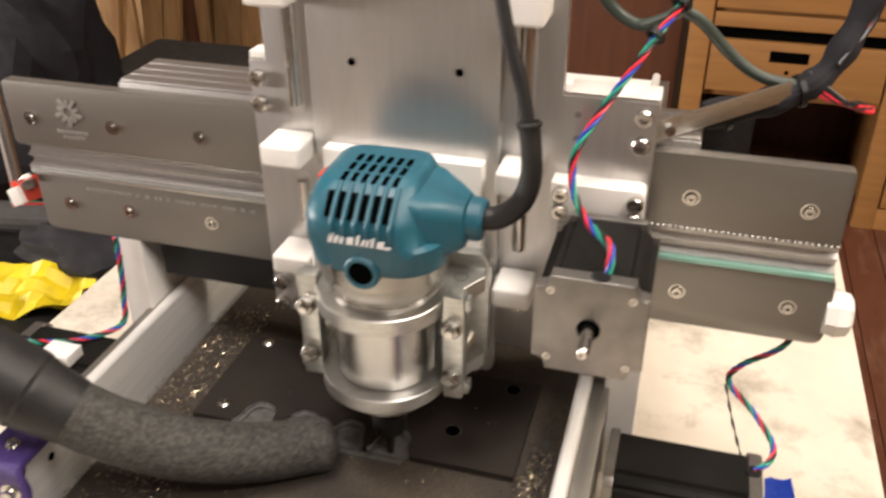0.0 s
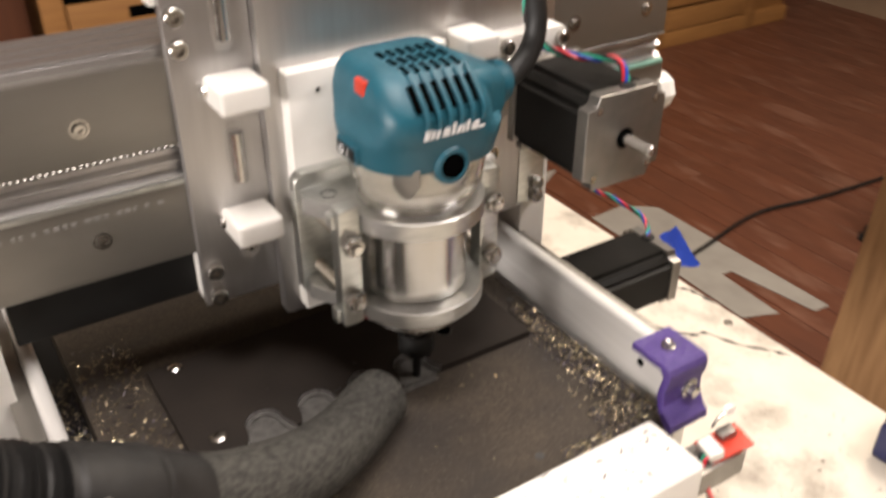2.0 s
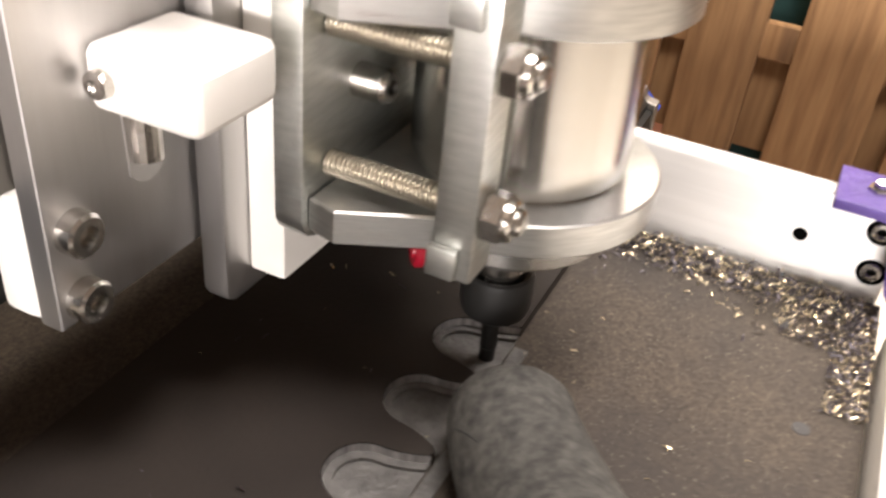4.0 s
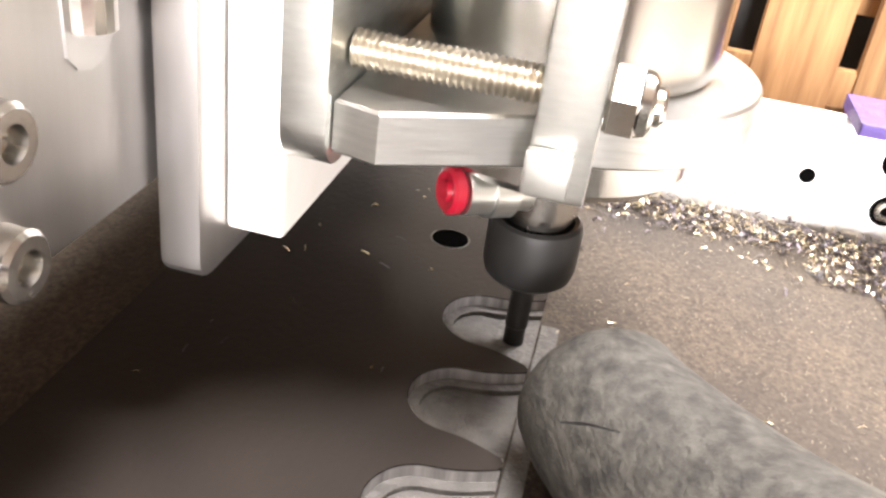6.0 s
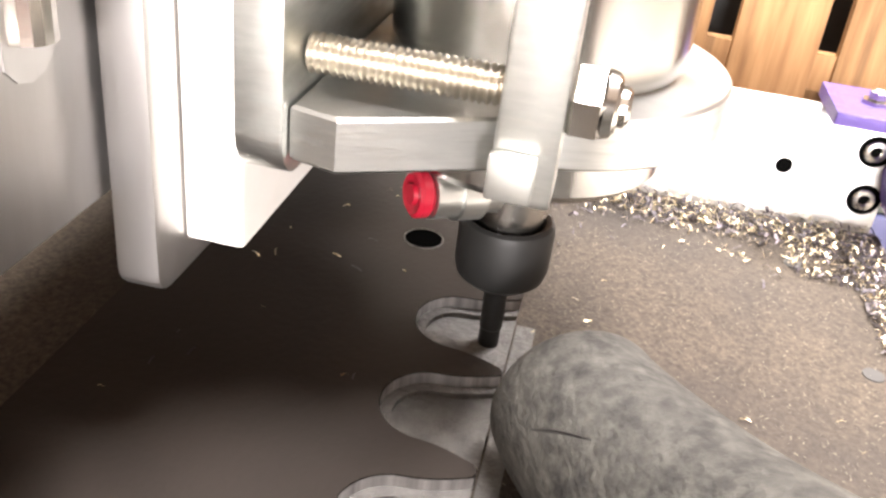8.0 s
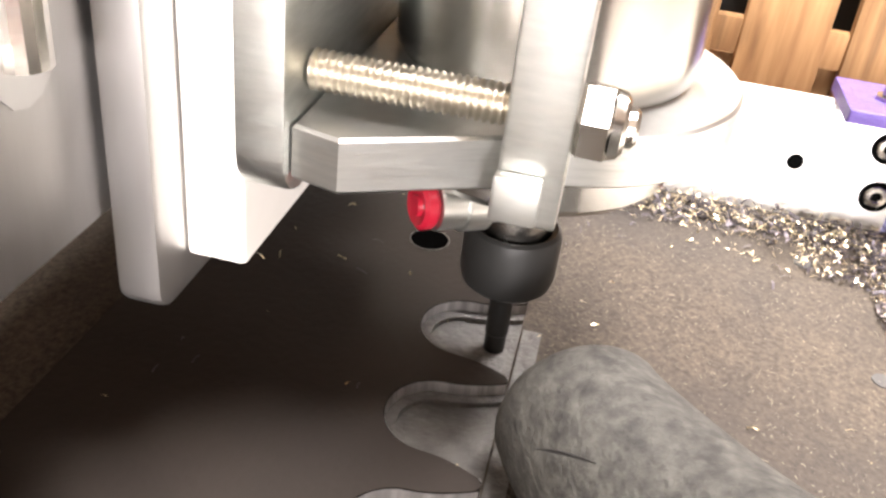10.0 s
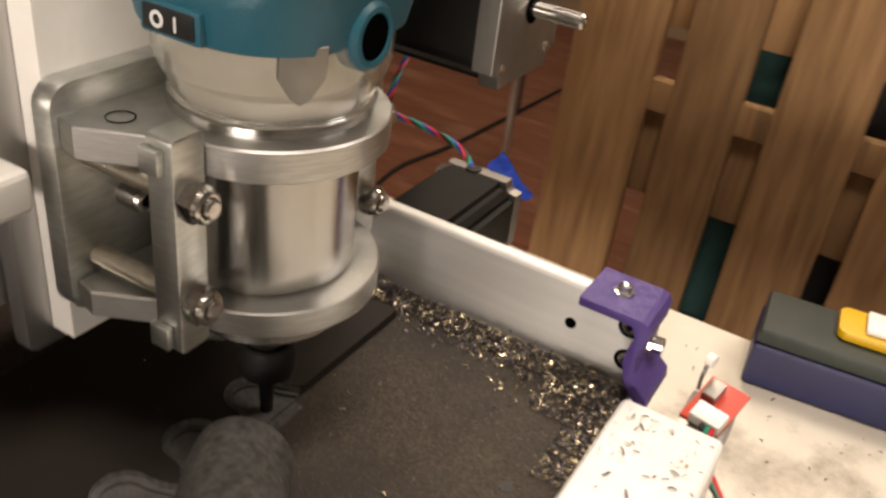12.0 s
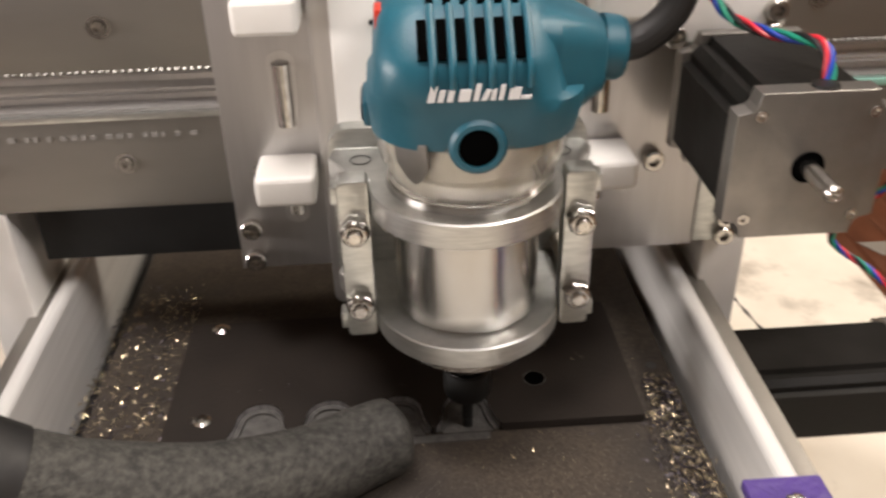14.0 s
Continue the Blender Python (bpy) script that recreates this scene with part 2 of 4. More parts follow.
def box(x0, x1, y0, y1, z0, z1, bevel=0.0008, seg=2, bm=None):
    one = bmesh.new()
    bmesh.ops.create_cube(one, size=1.0)
    for v in one.verts:
        v.co = ((x0 + x1) / 2 + v.co.x * (x1 - x0), (y0 + y1) / 2 + v.co.y * (y1 - y0), (z0 + z1) / 2 + v.co.z * (z1 - z0))
    if bevel:
        bmesh.ops.bevel(one, geom=one.edges[:], offset=bevel, segments=seg, profile=0.6, affect="EDGES")
    return merge(bm, one)


def merge(bm, one):
    if bm is None:
        return one
    me = bpy.data.meshes.new("tmp")
    one.to_mesh(me)
    one.free()
    bm.from_mesh(me)
    bpy.data.meshes.remove(me)
    return bm


def frame_of(axis):
    a = Vector(axis).normalized()
    u = a.orthogonal().normalized()
    return u, a.cross(u), a


def lathe(p0, axis, profile, seg=32, bm=None):
    """A turned body: profile rows of (distance along the axis, radius)."""
    one = bmesh.new()
    u, v, a = frame_of(axis)
    p0 = Vector(p0)
    rings = []
    for d, r in profile:
        if r < 1e-6:
            rings.append([one.verts.new(p0 + a * d)])
        else:
            rings.append([one.verts.new(p0 + a * d + (u * math.cos(k * math.tau / seg) + v * math.sin(k * math.tau / seg)) * r) for k in range(seg)])
    for ra, rb in zip(rings, rings[1:]):
        for k in range(seg):
            j = (k + 1) % seg
            if len(ra) == 1 and len(rb) > 1:
                one.faces.new((ra[0], rb[k], rb[j]))
            elif len(rb) == 1 and len(ra) > 1:
                one.faces.new((ra[k], rb[0], ra[j]))
            elif len(ra) > 1:
                one.faces.new((ra[k], rb[k], rb[j], ra[j]))
    return merge(bm, one)


def rod(p0, p1, r, seg=20, bm=None, chamfer=0.0):
    p0, p1 = Vector(p0), Vector(p1)
    d = (p1 - p0).length
    c = min(chamfer, r * 0.5, d * 0.4)
    rows = [(0, 0), (0, r - c), (c, r), (d - c, r), (d, r - c), (d, 0)] if c else [(0, 0), (0, r), (d, r), (d, 0)]
    return lathe(p0, p1 - p0, rows, seg, bm)


def prism(outline, lo, hi, axis="z", bevel=0.0, bm=None, seg=2):
    """A plate: an outline of (a, b) pairs pushed from lo to hi along an axis."""
    one = bmesh.new()
    at = {"z": lambda a, b, c: (a, b, c), "y": lambda a, b, c: (a, c, b), "x": lambda a, b, c: (c, a, b)}[axis]
    low = [one.verts.new(at(a, b, lo)) for a, b in outline]
    top = [one.verts.new(at(a, b, hi)) for a, b in outline]
    f0, f1 = one.faces.new(low), one.faces.new(top)
    for k in range(len(outline)):
        j = (k + 1) % len(outline)
        one.faces.new((low[k], low[j], top[j], top[k]))
    bmesh.ops.recalc_face_normals(one, faces=one.faces)
    if bevel:
        rim = list({e for f in (f0, f1) for e in f.edges})
        bmesh.ops.bevel(one, geom=rim, offset=bevel, segments=seg, profile=0.6, affect="EDGES")
    return merge(bm, one)


def spline(points, per=8):
    pts = [Vector(p) for p in points]
    pts = [2 * pts[0] - pts[1]] + pts + [2 * pts[-1] - pts[-2]]
    out = []
    for i in range(1, len(pts) - 2):
        a, b, c, d = pts[i - 1 : i + 3]
        for k in range(per):
            t = k / per
            out.append(0.5 * (2 * b + (c - a) * t + (2 * a - 5 * b + 4 * c - d) * t * t + (3 * b - a - 3 * c + d) * t**3))
    out.append(pts[-2])
    return out


def transported(path):
    """Points of a path with a pair of side directions that do not twist."""
    rows, u = [], None
    for i, p in enumerate(path):
        a = (path[min(i + 1, len(path) - 1)] - path[max(i - 1, 0)]).normalized()
        u = a.orthogonal() if u is None else u - a * u.dot(a)
        u.normalize()
        rows.append((p, u.copy(), a.cross(u)))
    return rows


def tube(points, radius, seg=12, per=8, bm=None, smooth_path=True):
    """A tube along a smooth path; radius is a number or a function of the share of the way."""
    one = bmesh.new()
    path = spline(points, per) if smooth_path else [Vector(p) for p in points]
    rings = []
    rows = transported(path)
    for i, (p, u, v) in enumerate(rows):
        r = radius(i / (len(rows) - 1)) if callable(radius) else radius
        rings.append([one.verts.new(p + (u * math.cos(k * math.tau / seg) + v * math.sin(k * math.tau / seg)) * r) for k in range(seg)])
    for ra, rb in zip(rings, rings[1:]):
        for k in range(seg):
            j = (k + 1) % seg
            one.faces.new((ra[k], rb[k], rb[j], ra[j]))
    one.faces.new(rings[0])
    one.faces.new(rings[-1])
    return merge(bm, one)


def twisted_wires(thing_ob, points, colours, turn=0.030, off=0.00125, r=0.0009, per=14):
    """Strands laid round one another, one part a strand."""
    rows = transported(spline(points, per))
    for n, (name, material) in enumerate(colours):
        strand, way = [], 0.0
        for i, (p, u, v) in enumerate(rows):
            way += (p - rows[i - 1][0]).length if i else 0
            a = math.tau * (way / turn + n / len(colours))
            strand.append(p + (u * math.cos(a) + v * math.sin(a)) * off)
        part(name, tube(strand, r, 7, smooth_path=False), material, thing_ob)


def hexagon(p0, axis, r, length, bm=None):
    return lathe(p0, axis, [(0, 0), (0, r * 0.92), (length * 0.12, r), (length * 0.85, r), (length, r * 0.9), (length, 0)], 6, bm)


def cap_screw(parent, place, axis, r=0.0048, h=0.0045, washer=0.0):
    """A socket head screw with its recess, as one part."""
    p, a = Vector(place), Vector(axis).normalized()
    bm = lathe(p, a, [(-0.001, 0), (-0.001, r + washer), (0.0006, r + washer), (0.0008, r), (h * 0.85, r), (h, r * 0.86), (h, r * 0.5), (h * 0.45, r * 0.42), (h * 0.45, 0)], 18)
    return part("screw", bm, STEEL, parent)


def rounded(x0, x1, y0, y1, r, seg=5, corners=(1, 1, 1, 1)):
    out = []
    for (cx, cy, start), on in zip(((x1 - r, y1 - r, 0), (x0 + r, y1 - r, 90), (x0 + r, y0 + r, 180), (x1 - r, y0 + r, 270)), corners):
        if not on:
            out.append((x1 if start in (0, 270) else x0, y1 if start in (0, 90) else y0))
            continue
        for k in range(seg + 1):
            a = radians(start + 90 * k / seg)
            out.append((cx + r * math.cos(a), cy + r * math.sin(a)))
    return out


def loft(sections, seg=8, bm=None, close=True):
    """A body through level rounded rectangles: (z, x0, x1, y0, y1, corner radius)."""
    one = bmesh.new()
    rings = [[one.verts.new((a, b, z)) for a, b in rounded(x0, x1, y0, y1, r, seg)] for z, x0, x1, y0, y1, r in sections]
    n = len(rings[0])
    for ra, rb in zip(rings, rings[1:]):
        for k in range(n):
            j = (k + 1) % n
            one.faces.new((ra[k], ra[j], rb[j], rb[k]))
    if close:
        one.faces.new(rings[0])
        one.faces.new(rings[-1])
    return merge(bm, one)


# ---- setting ----
FLOOR_Z, TABLE_Z = -0.80, -0.095
floor = single("floor", box(-3.2, 3.4, -2.6, 2.8, FLOOR_Z - 0.06, FLOOR_Z - 0.004, 0), GAP, "worn red-brown wooden workshop floor boards", "floor", kind="structure")
single("ceiling", box(-3.2, 3.4, -2.6, 2.8, 1.75, 1.83, 0), CEIL, "plain brown workshop ceiling", "ceiling", kind="structure")
single("wall_back", box(-3.2, 3.4, 2.62, 2.75, FLOOR_Z, 1.75, 0), WALL, "brown wooden workshop wall behind the cabinet", "wall", kind="structure")
# front and left walls stay out of view and act as soft reflectors
single("wall_front", box(-3.2, 3.4, -2.6, -2.5, FLOOR_Z, 1.75, 0), WALL_PALE, "plain grey-brown unseen wall, toned for the fill light it bounces", "wall", kind="structure")
single("wall_left", box(-3.2, -3.1, -2.5, 2.62, FLOOR_Z, 1.75, 0), WALL_PALE, "plain grey-brown unseen wall, toned for the fill light it bounces", "wall", kind="structure")
single("wall_right", box(3.3, 3.4, -2.5, 2.62, FLOOR_Z, 1.75, 0), WALL, "plain brown workshop wall", "wall", kind="structure")

mark = thing("floor_mark", (1.2, 0.95, FLOOR_Z), "worn grey painted rectangle on the floor boards", "floor paint")
part("paint_patch", prism([(1.18, 1.051), (1.294, 1.058), (1.363, 1.0), (1.365, 0.48), (1.322, 0.483), (1.290, 0.690), (1.262, 0.690), (1.250, 0.52), (1.170, 0.55), (1.178, 0.818)], FLOOR_Z + 0.0005, FLOOR_Z + 0.002), TAPE_GREY, mark, smooth=False)
part("paint_stripe", prism([(1.078, 0.982), (1.122, 0.976), (1.141, 0.642), (1.166, 0.545), (1.095, 0.50), (1.080, 0.60)], FLOOR_Z + 0.0005, FLOOR_Z + 0.002), TAPE_GREY, mark, smooth=False)
part("paint_patch", prism([(1.02, 1.32), (1.278, 1.315), (1.207, 1.269), (1.05, 1.262)], FLOOR_Z + 0.0005, FLOOR_Z + 0.002), TAPE_GREY, mark, smooth=False)

# ---- table ----
table = thing("work_table", (-0.04, -0.1, FLOOR_Z), "white painted wooden work table, stained and scuffed", "table")
part("tabletop", box(-0.39, 0.312, -0.75, 0.63, TABLE_Z - 0.03, TABLE_Z, 0.003), TABLE, table)
for x in (-0.35, 0.27):
    for y in (-0.70, 0.58):
        part("leg", box(x - 0.03, x + 0.03, y - 0.03, y + 0.03, FLOOR_Z, TABLE_Z - 0.031, 0.003), TABLE, table)
for p in ((0.298, -0.041), (0.262, -0.285)):
    part("screw", lathe((p[0], p[1], TABLE_Z - 0.001), (0, 0, 1), [(0, 0), (0, 0.004), (0.002, 0.0035), (0.0022, 0.0015), (0.0012, 0.001), (0.0012, 0)], 14), STEEL, table)

for line in (((0.288, 0.040), (0.297, 0.020), (0.306, 0.008), (0.3095, -0.015)), ((0.240, -0.005), (0.262, -0.036), (0.273, -0.040), (0.283, -0.063), (0.298, -0.082), (0.306, -0.094)), ((0.203, 0.182), (0.208, 0.14), (0.214, 0.103), (0.219, 0.075))):
    part("paint_crack", tube([(x, y, TABLE_Z - 0.0004) for x, y in line], lambda s: 0.0011 + 0.0005 * math.sin(s * 37), 6), GREYCLOTH, table, "dark crack in the paint")

# ---- machine bed ----
bed = thing("machine_bed", (-0.036, 0.0, TABLE_Z), "dusty brown fibreboard machine bed between two aluminium side rails", "machine bed")
part("spoilboard", box(-0.164, 0.096, -0.1645, 0.56, -0.018, 0.0, 0.0006), MDF, bed)
part("base_panel", box(-0.1775, 0.0995, -0.155, 0.56, TABLE_Z, -0.0185, 0.001), BLACK, bed)
for x0, x1, out in ((0.100, 0.1085, 1), (-0.186, -0.178, -1)):
    bm = prism(rounded(x0, x1, -0.06, 0.034, 0.0035, 4, (1, 1, 0, 0)), -0.163, 0.56, "y")
    # the outline is in x and z
    rail = part("side_rail", bm, RAIL, bed, "satin aluminium side rail")
    xs = x1 if out > 0 else x0 - 0.011
    part("side_plate", box(xs + 0.0002, xs + 0.0108, -0.150, 0.56, TABLE_Z, 0.026, 0.001), BEAM, bed)
    face = x0 if out > 0 else x1
    for y, z, r in ((-0.133, 0.0150, 0.0024), (-0.158, 0.0088, 0.0048), (-0.1565, 0.0240, 0.0048)):
        part("hole", lathe((face, y, z), (-out, 0, 0), [(0.0003, 0), (0.0003, r), (-0.0004, r + 0.0002)], 20), DARK, bed)
        if r > 0.003:
            part("bolt", lathe((face, y, z), (-out, 0, 0), [(0.0004, 0.0014), (0.0009, 0.0018), (0.0008, 0.0030), (0.0004, 0.0034)], 18), STEEL, bed)
for x, y in ((0.067, -0.136), (0.088, -0.030), (-0.138, -0.10), (0.02, -0.148)):
    part("dowel_hole", lathe((x, y, 0.0), (0, 0, 1), [(0.0003, 0), (0.0003, 0.0025), (-0.0005, 0.0027)], 16), GREYCLOTH, bed)

# front cross bar with its end
bar = thing("front_cross_bar", (0.0, -0.177, TABLE_Z), "thick scuffed white plastic cross bar sprinkled with chips", "machine bar")
part("bar", box(-0.150, 0.076, -0.2045, -0.1660, -0.018, 0.012, 0.0035, 3), WHITE_DIRTY, bar)
for x in (-0.13, 0.05):
    part("support", box(x - 0.015, x + 0.015, -0.198, -0.172, TABLE_Z, -0.0182, 0.001), BLACK, bar)

# ---- work sheet with scalloped front edge ----
sheet = thing("work_sheet", (-0.02, -0.03, 0.0), "dark sheet screwed to the bed with rounded slots milled in", "workpiece")


SLOTS = (0.0000, -0.0290, -0.0585, -0.0880)


def slot_outline(c, grow=0.0, front=-0.0668):
    """A round-ended slot that widens towards its mouth, from its right to its left side."""
    r, y0 = 0.0100 + grow, -0.0555
    right = []
    for k in range(6):
        y = front + (y0 - front) * k / 6
        right.append((r + 0.0036 * ((y0 - y) / 0.0115) ** 1.6, y))
    arc = [(r * math.cos(radians(a)), y0 + r * math.sin(radians(a))) for a in range(0, 181, 12)]
    return [(c + x, y) for x, y in right + arc] + [(c - x, y) for x, y in reversed(right)]


outline = [(0.075, -0.067)]
for c in SLOTS:
    pts = slot_outline(c, 0.0, -0.0662)
    outline += [(c + 0.0142, -0.0669)] + pts + [(c - 0.0142, -0.0669)]
outline += [(-0.128, -0.067), (-0.128, 0.0165), (0.075, 0.0165)]
part("sheet_top", prism(outline, 0.0005, 0.0045, "z"), WORK, sheet, smooth=False)
part("cut_band", box(-0.108, 0.009, -0.0715, -0.0673, 0.0001, 0.0006, 0), MDF_GREY, sheet)
for c in SLOTS:
    # the bright cut wall just inside the edge, a ledge, and the sunk floor
    rim, inner = slot_outline(c, -0.0002), slot_outline(c, -0.0026)
    one = bmesh.new()
    low = [one.verts.new((x, y, 0.0018)) for x, y in rim]
    top = [one.verts.new((x, y, 0.0043)) for x, y in rim]
    for k in range(len(rim) - 1):
        one.faces.new((low[k], low[k + 1], top[k + 1], top[k]))
    part("slot_wall", one, CUT, sheet, "bright freshly milled slot edge")
    one = bmesh.new()
    a = [one.verts.new((x, y, 0.0018)) for x, y in rim]
    b = [one.verts.new((x, y, 0.0018)) for x, y in inner]
    d = [one.verts.new((x, y, 0.0006)) for x, y in inner]
    for k in range(len(rim) - 1):
        one.faces.new((a[k], a[k + 1], b[k + 1], b[k]))
        one.faces.new((b[k], b[k + 1], d[k + 1], d[k]))
    part("slot_ledge", one, MDF_GREY, sheet, "grey milled ledge", smooth=False)
    part("slot_floor", prism(inner, 0.0001, 0.0007, "z"), MDF_GREY, sheet, smooth=False)
for x, y in ((-0.1135, 0.011), (-0.1125, -0.0545), (0.032, -0.0395), (0.059, 0.008)):
    # screw holes laid on flat: a paler lit rim, a black disc as shade
    if x > 0:
        part("recess_lit_rim", lathe((x, y, 0.0046), (0, 0, 1), [(0.0001, 0.0051), (0.0002, 0.0049), (0.0001, 0.0047)], 22), MDF_GREY, sheet)
        part("recess_shade_disc", lathe((x, y, 0.0046), (0, 0, 1), [(0.0002, 0), (0.0002, 0.0047), (0.0, 0.0048)], 20), DARK, sheet)
    else:
        part("screw", lathe((x, y, 0.0040), (0, 0, 1), [(0, 0), (0, 0.0042), (0.0012, 0.0040), (0.0022, 0.0026), (0.0024, 0.001), (0.0014, 0.0008), (0.0014, 0)], 16), STEEL, sheet)

# ---- gantry beam ----
gantry = thing("gantry_beam", (-0.02, 0.02, 0.0), "grey anodised gantry beam with a toothed linear rail", "gantry")
up = part("upper_plate", prism(rounded(-0.271, 0.225, 0.140, 0.183, 0.003, 3), 0.0, 0.008, "y", 0.0006), BEAM, gantry)
low = part("lower_plate", prism(rounded(-0.262, 0.228, 0.080, 0.123, 0.006, 4, (1, 1, 1, 1)), 0.0, 0.008, "y", 0.0006), BEAM, gantry)
vee = [(0.0015, 0.1398), (0.006, 0.137), (0.006, 0.1345), (0.0025, 0.1325), (0.0025, 0.1315), (0.006, 0.129), (0.006, 0.1265), (0.0012, 0.1248), (0.0012, 0.1232), (0.010, 0.1232), (0.010, 0.1398)]
part("linear_rail", prism(vee, -0.266, 0.226, "x"), ALU, gantry, "bright grooved linear rail")
part("rail_lip", box(-0.264, 0.128, -0.0012, 0.0010, 0.1206, 0.1236, 0.0005), ALU_SAWN, gantry)
part("rail_lip", box(0.1285, 0.226, -0.0012, 0.0010, 0.1206, 0.1236, 0.0005), FILM, gantry, "pale green film on the rail lip")
bm = bmesh.new()
for k in range(163):
    x = -0.262 + k * 0.003
    v = [bm.verts.new(p) for p in ((x - 0.0010, -0.0004, 0.1402), (x + 0.0010, -0.0004, 0.1402), (x + 0.0010, -0.0004, 0.1418), (x - 0.0010, -0.0004, 0.1418), (x, -0.0014, 0.1410))]
    for a, b in ((0, 1), (1, 2), (2, 3), (3, 0)):
        bm.faces.new((v[a], v[b], v[4]))
part("rack_teeth", bm, BEAM, gantry, "row of fine rack teeth", smooth=False, kind="stuff")
ext = part("extrusion", box(-0.192, 0.150, 0.0085, 0.052, 0.081, 0.186, 0.0012), ALU, gantry)
for y in (0.0100, 0.0205, 0.0310, 0.0415):
    part("extrusion_lip", box(-0.191, 0.149, y, y + 0.0088, 0.1862, 0.1876, 0.0005), ALU, gantry)
part("lower_beam", box(-0.185, 0.112, 0.010, 0.050, 0.050, 0.0795, 0.001), BLACK, gantry)
for x, z in ((-0.255, 0.159), (-0.196, 0.159), (-0.136, 0.159), (0.149, 0.159), (0.207, 0.159), (-0.240, 0.101), (-0.196, 0.101), (-0.137, 0.101), (0.149, 0.101), (0.207, 0.101)):
    part("bolt", lathe((x, 0.0, z), (0, -1, 0), [(-0.002, 0), (-0.002, 0.0046), (0.0003, 0.0046), (0.0003, 0.0036), (-0.0004, 0.0034), (-0.0004, 0.0030), (0.0018, 0.0026), (0.0018, 0.0014), (0.0004, 0.0012), (0.0004, 0)], 18), STEEL, gantry)
for x0 in (-0.213, 0.116):
    leg = part("leg", prism(rounded(0.0, 0.062, -0.05, 0.0795, 0.010, 4, (0, 0, 1, 1)), x0, x0 + 0.020, "x", 0.0008), WHITE, gantry, "white plastic gantry leg")
part("end_stop", lathe((0.226, 0.006, 0.098), (1, 0, 0), [(0, 0), (0, 0.012), (0.006, 0.0135), (0.012, 0.012), (0.014, 0.009), (0.014, 0)], 8), WHITE, gantry, "white plastic end stop")
for k in range(10):
    a = k * math.tau / 10
    m = Matrix.Translation((-0.226, -0.0004, 0.166)) @ Matrix.Rotation(a, 4, "Y")
    bm = box(-0.0011, 0.0011, -0.0003, 0.0003, 0.003, 0.0095 if k % 2 else 0.0075, 0)
    bm.transform(m)
    part("etched_ray", bm, ETCH, gantry)
for x0, x1, z in ((-0.237, -0.214, 0.1515), (-0.233, -0.218, 0.148)):
    x = x0
    while x < x1:
        part("etched_bar", box(x, x + 0.002, -0.0006, 0.0001, z, z + 0.002, 0), ETCH, gantry)
        x += 0.0033
x = -0.225
while x < -0.105:
    w = random.choice((0.0016, 0.0022, 0.003))
    part("etched_bar", box(x, x + w, -0.0005, 0.0001, 0.1125, 0.1145, 0), ETCH, gantry)
    x += w + random.choice((0.0012, 0.0016, 0.004))

# ---- carriage ----
car = thing("gantry_carriage", (0.0, -0.004, 0.05), "brushed aluminium carriage plate with white plastic slide blocks", "machine carriage")
part("carriage_plate", prism([(-0.094, 0.0505), (0.1072, 0.0505), (0.1072, 0.092), (0.1275, 0.092), (0.1275, 0.2105), (0.080, 0.2105), (0.080, 0.45), (-0.084, 0.45), (-0.084, 0.2135), (-0.094, 0.2135)], -0.0068, -0.0010, "y", 0.0005), ALU, car)
for x0, x1 in ((-0.0805, -0.0565), (0.0510, 0.0725)):
    for z0, z1 in ((0.1620, 0.1755), (0.0930, 0.1058), (0.2500, 0.267), (0.335, 0.352)):
        part("slide_block", box(x0, x1, -0.032, -0.0070, z0, z1, 0.0032, 4), WHITE, car, "white plastic slide block")
        part("screw", lathe((x0 - 0.0005, -0.0115, (z0 + z1) / 2), (-1, 0, 0), [(-0.001, 0), (-0.001, 0.0030), (0.0016, 0.0026), (0.0018, 0.0012), (0.0010, 0)], 14), STEEL, car)
for x in (-0.0675, 0.0605):
    for z0, z1 in ((0.118, 0.144), (0.078, 0.0995), (0.190, 0.250), (0.275, 0.33)):
        out = [(x + 0.0055 * math.cos(radians(a)), (z1 if math.sin(radians(a)) >= 0 else z0) + 0.0055 * math.sin(radians(a)) * (1 if a not in (0, 180) else 0)) for a in range(0, 360, 30)]
        part("slot_rim", prism(out, -0.0072, -0.0066, "y"), ALU, car)
        part("guide_rod", rod((x, -0.0072, z0), (x, -0.0072, z1), 0.0036, 16), STEEL, car)
for x, z in ((-0.0880, 0.071), (-0.0880, 0.0555), (-0.0890, 0.204), (-0.0890, 0.189), (0.121, 0.203), (0.121, 0.188), (0.1210, 0.0645), (0.1210, 0.0555), (0.085, 0.0945)):
    cap_screw(car, (x, -0.0068, z), (0, -1, 0), 0.0046, 0.0042)
for x, z in ((0.088, 0.201), (0.088, 0.1875)):
    part("threaded_hole", lathe((x, -0.0069, z), (0, -1, 0), [(0, 0), (0, 0.0017), (0.0004, 0.0018), (0.0006, 0.0010), (0.0001, 0)], 14), MOTOR_STEEL, car)
part("white_tab", box(-0.0965, -0.0835, -0.0009, 0.012, 0.2075, 0.2165, 0.001), WHITE, car)
part("motor_bracket", prism(rounded(0.0785, 0.1265, 0.1495, 0.1680, 0.004, 4, (1, 0, 0, 0)), -0.0200, -0.0069, "y", 0.0007), WHITE, car, "white plastic motor bracket")
for x, z in ((0.084, 0.1625), (0.122, 0.1615), (0.084, 0.1525), (0.122, 0.1525)):
    cap_screw(car, (x, -0.0200, z), (0, -1, 0), 0.0042, 0.004)
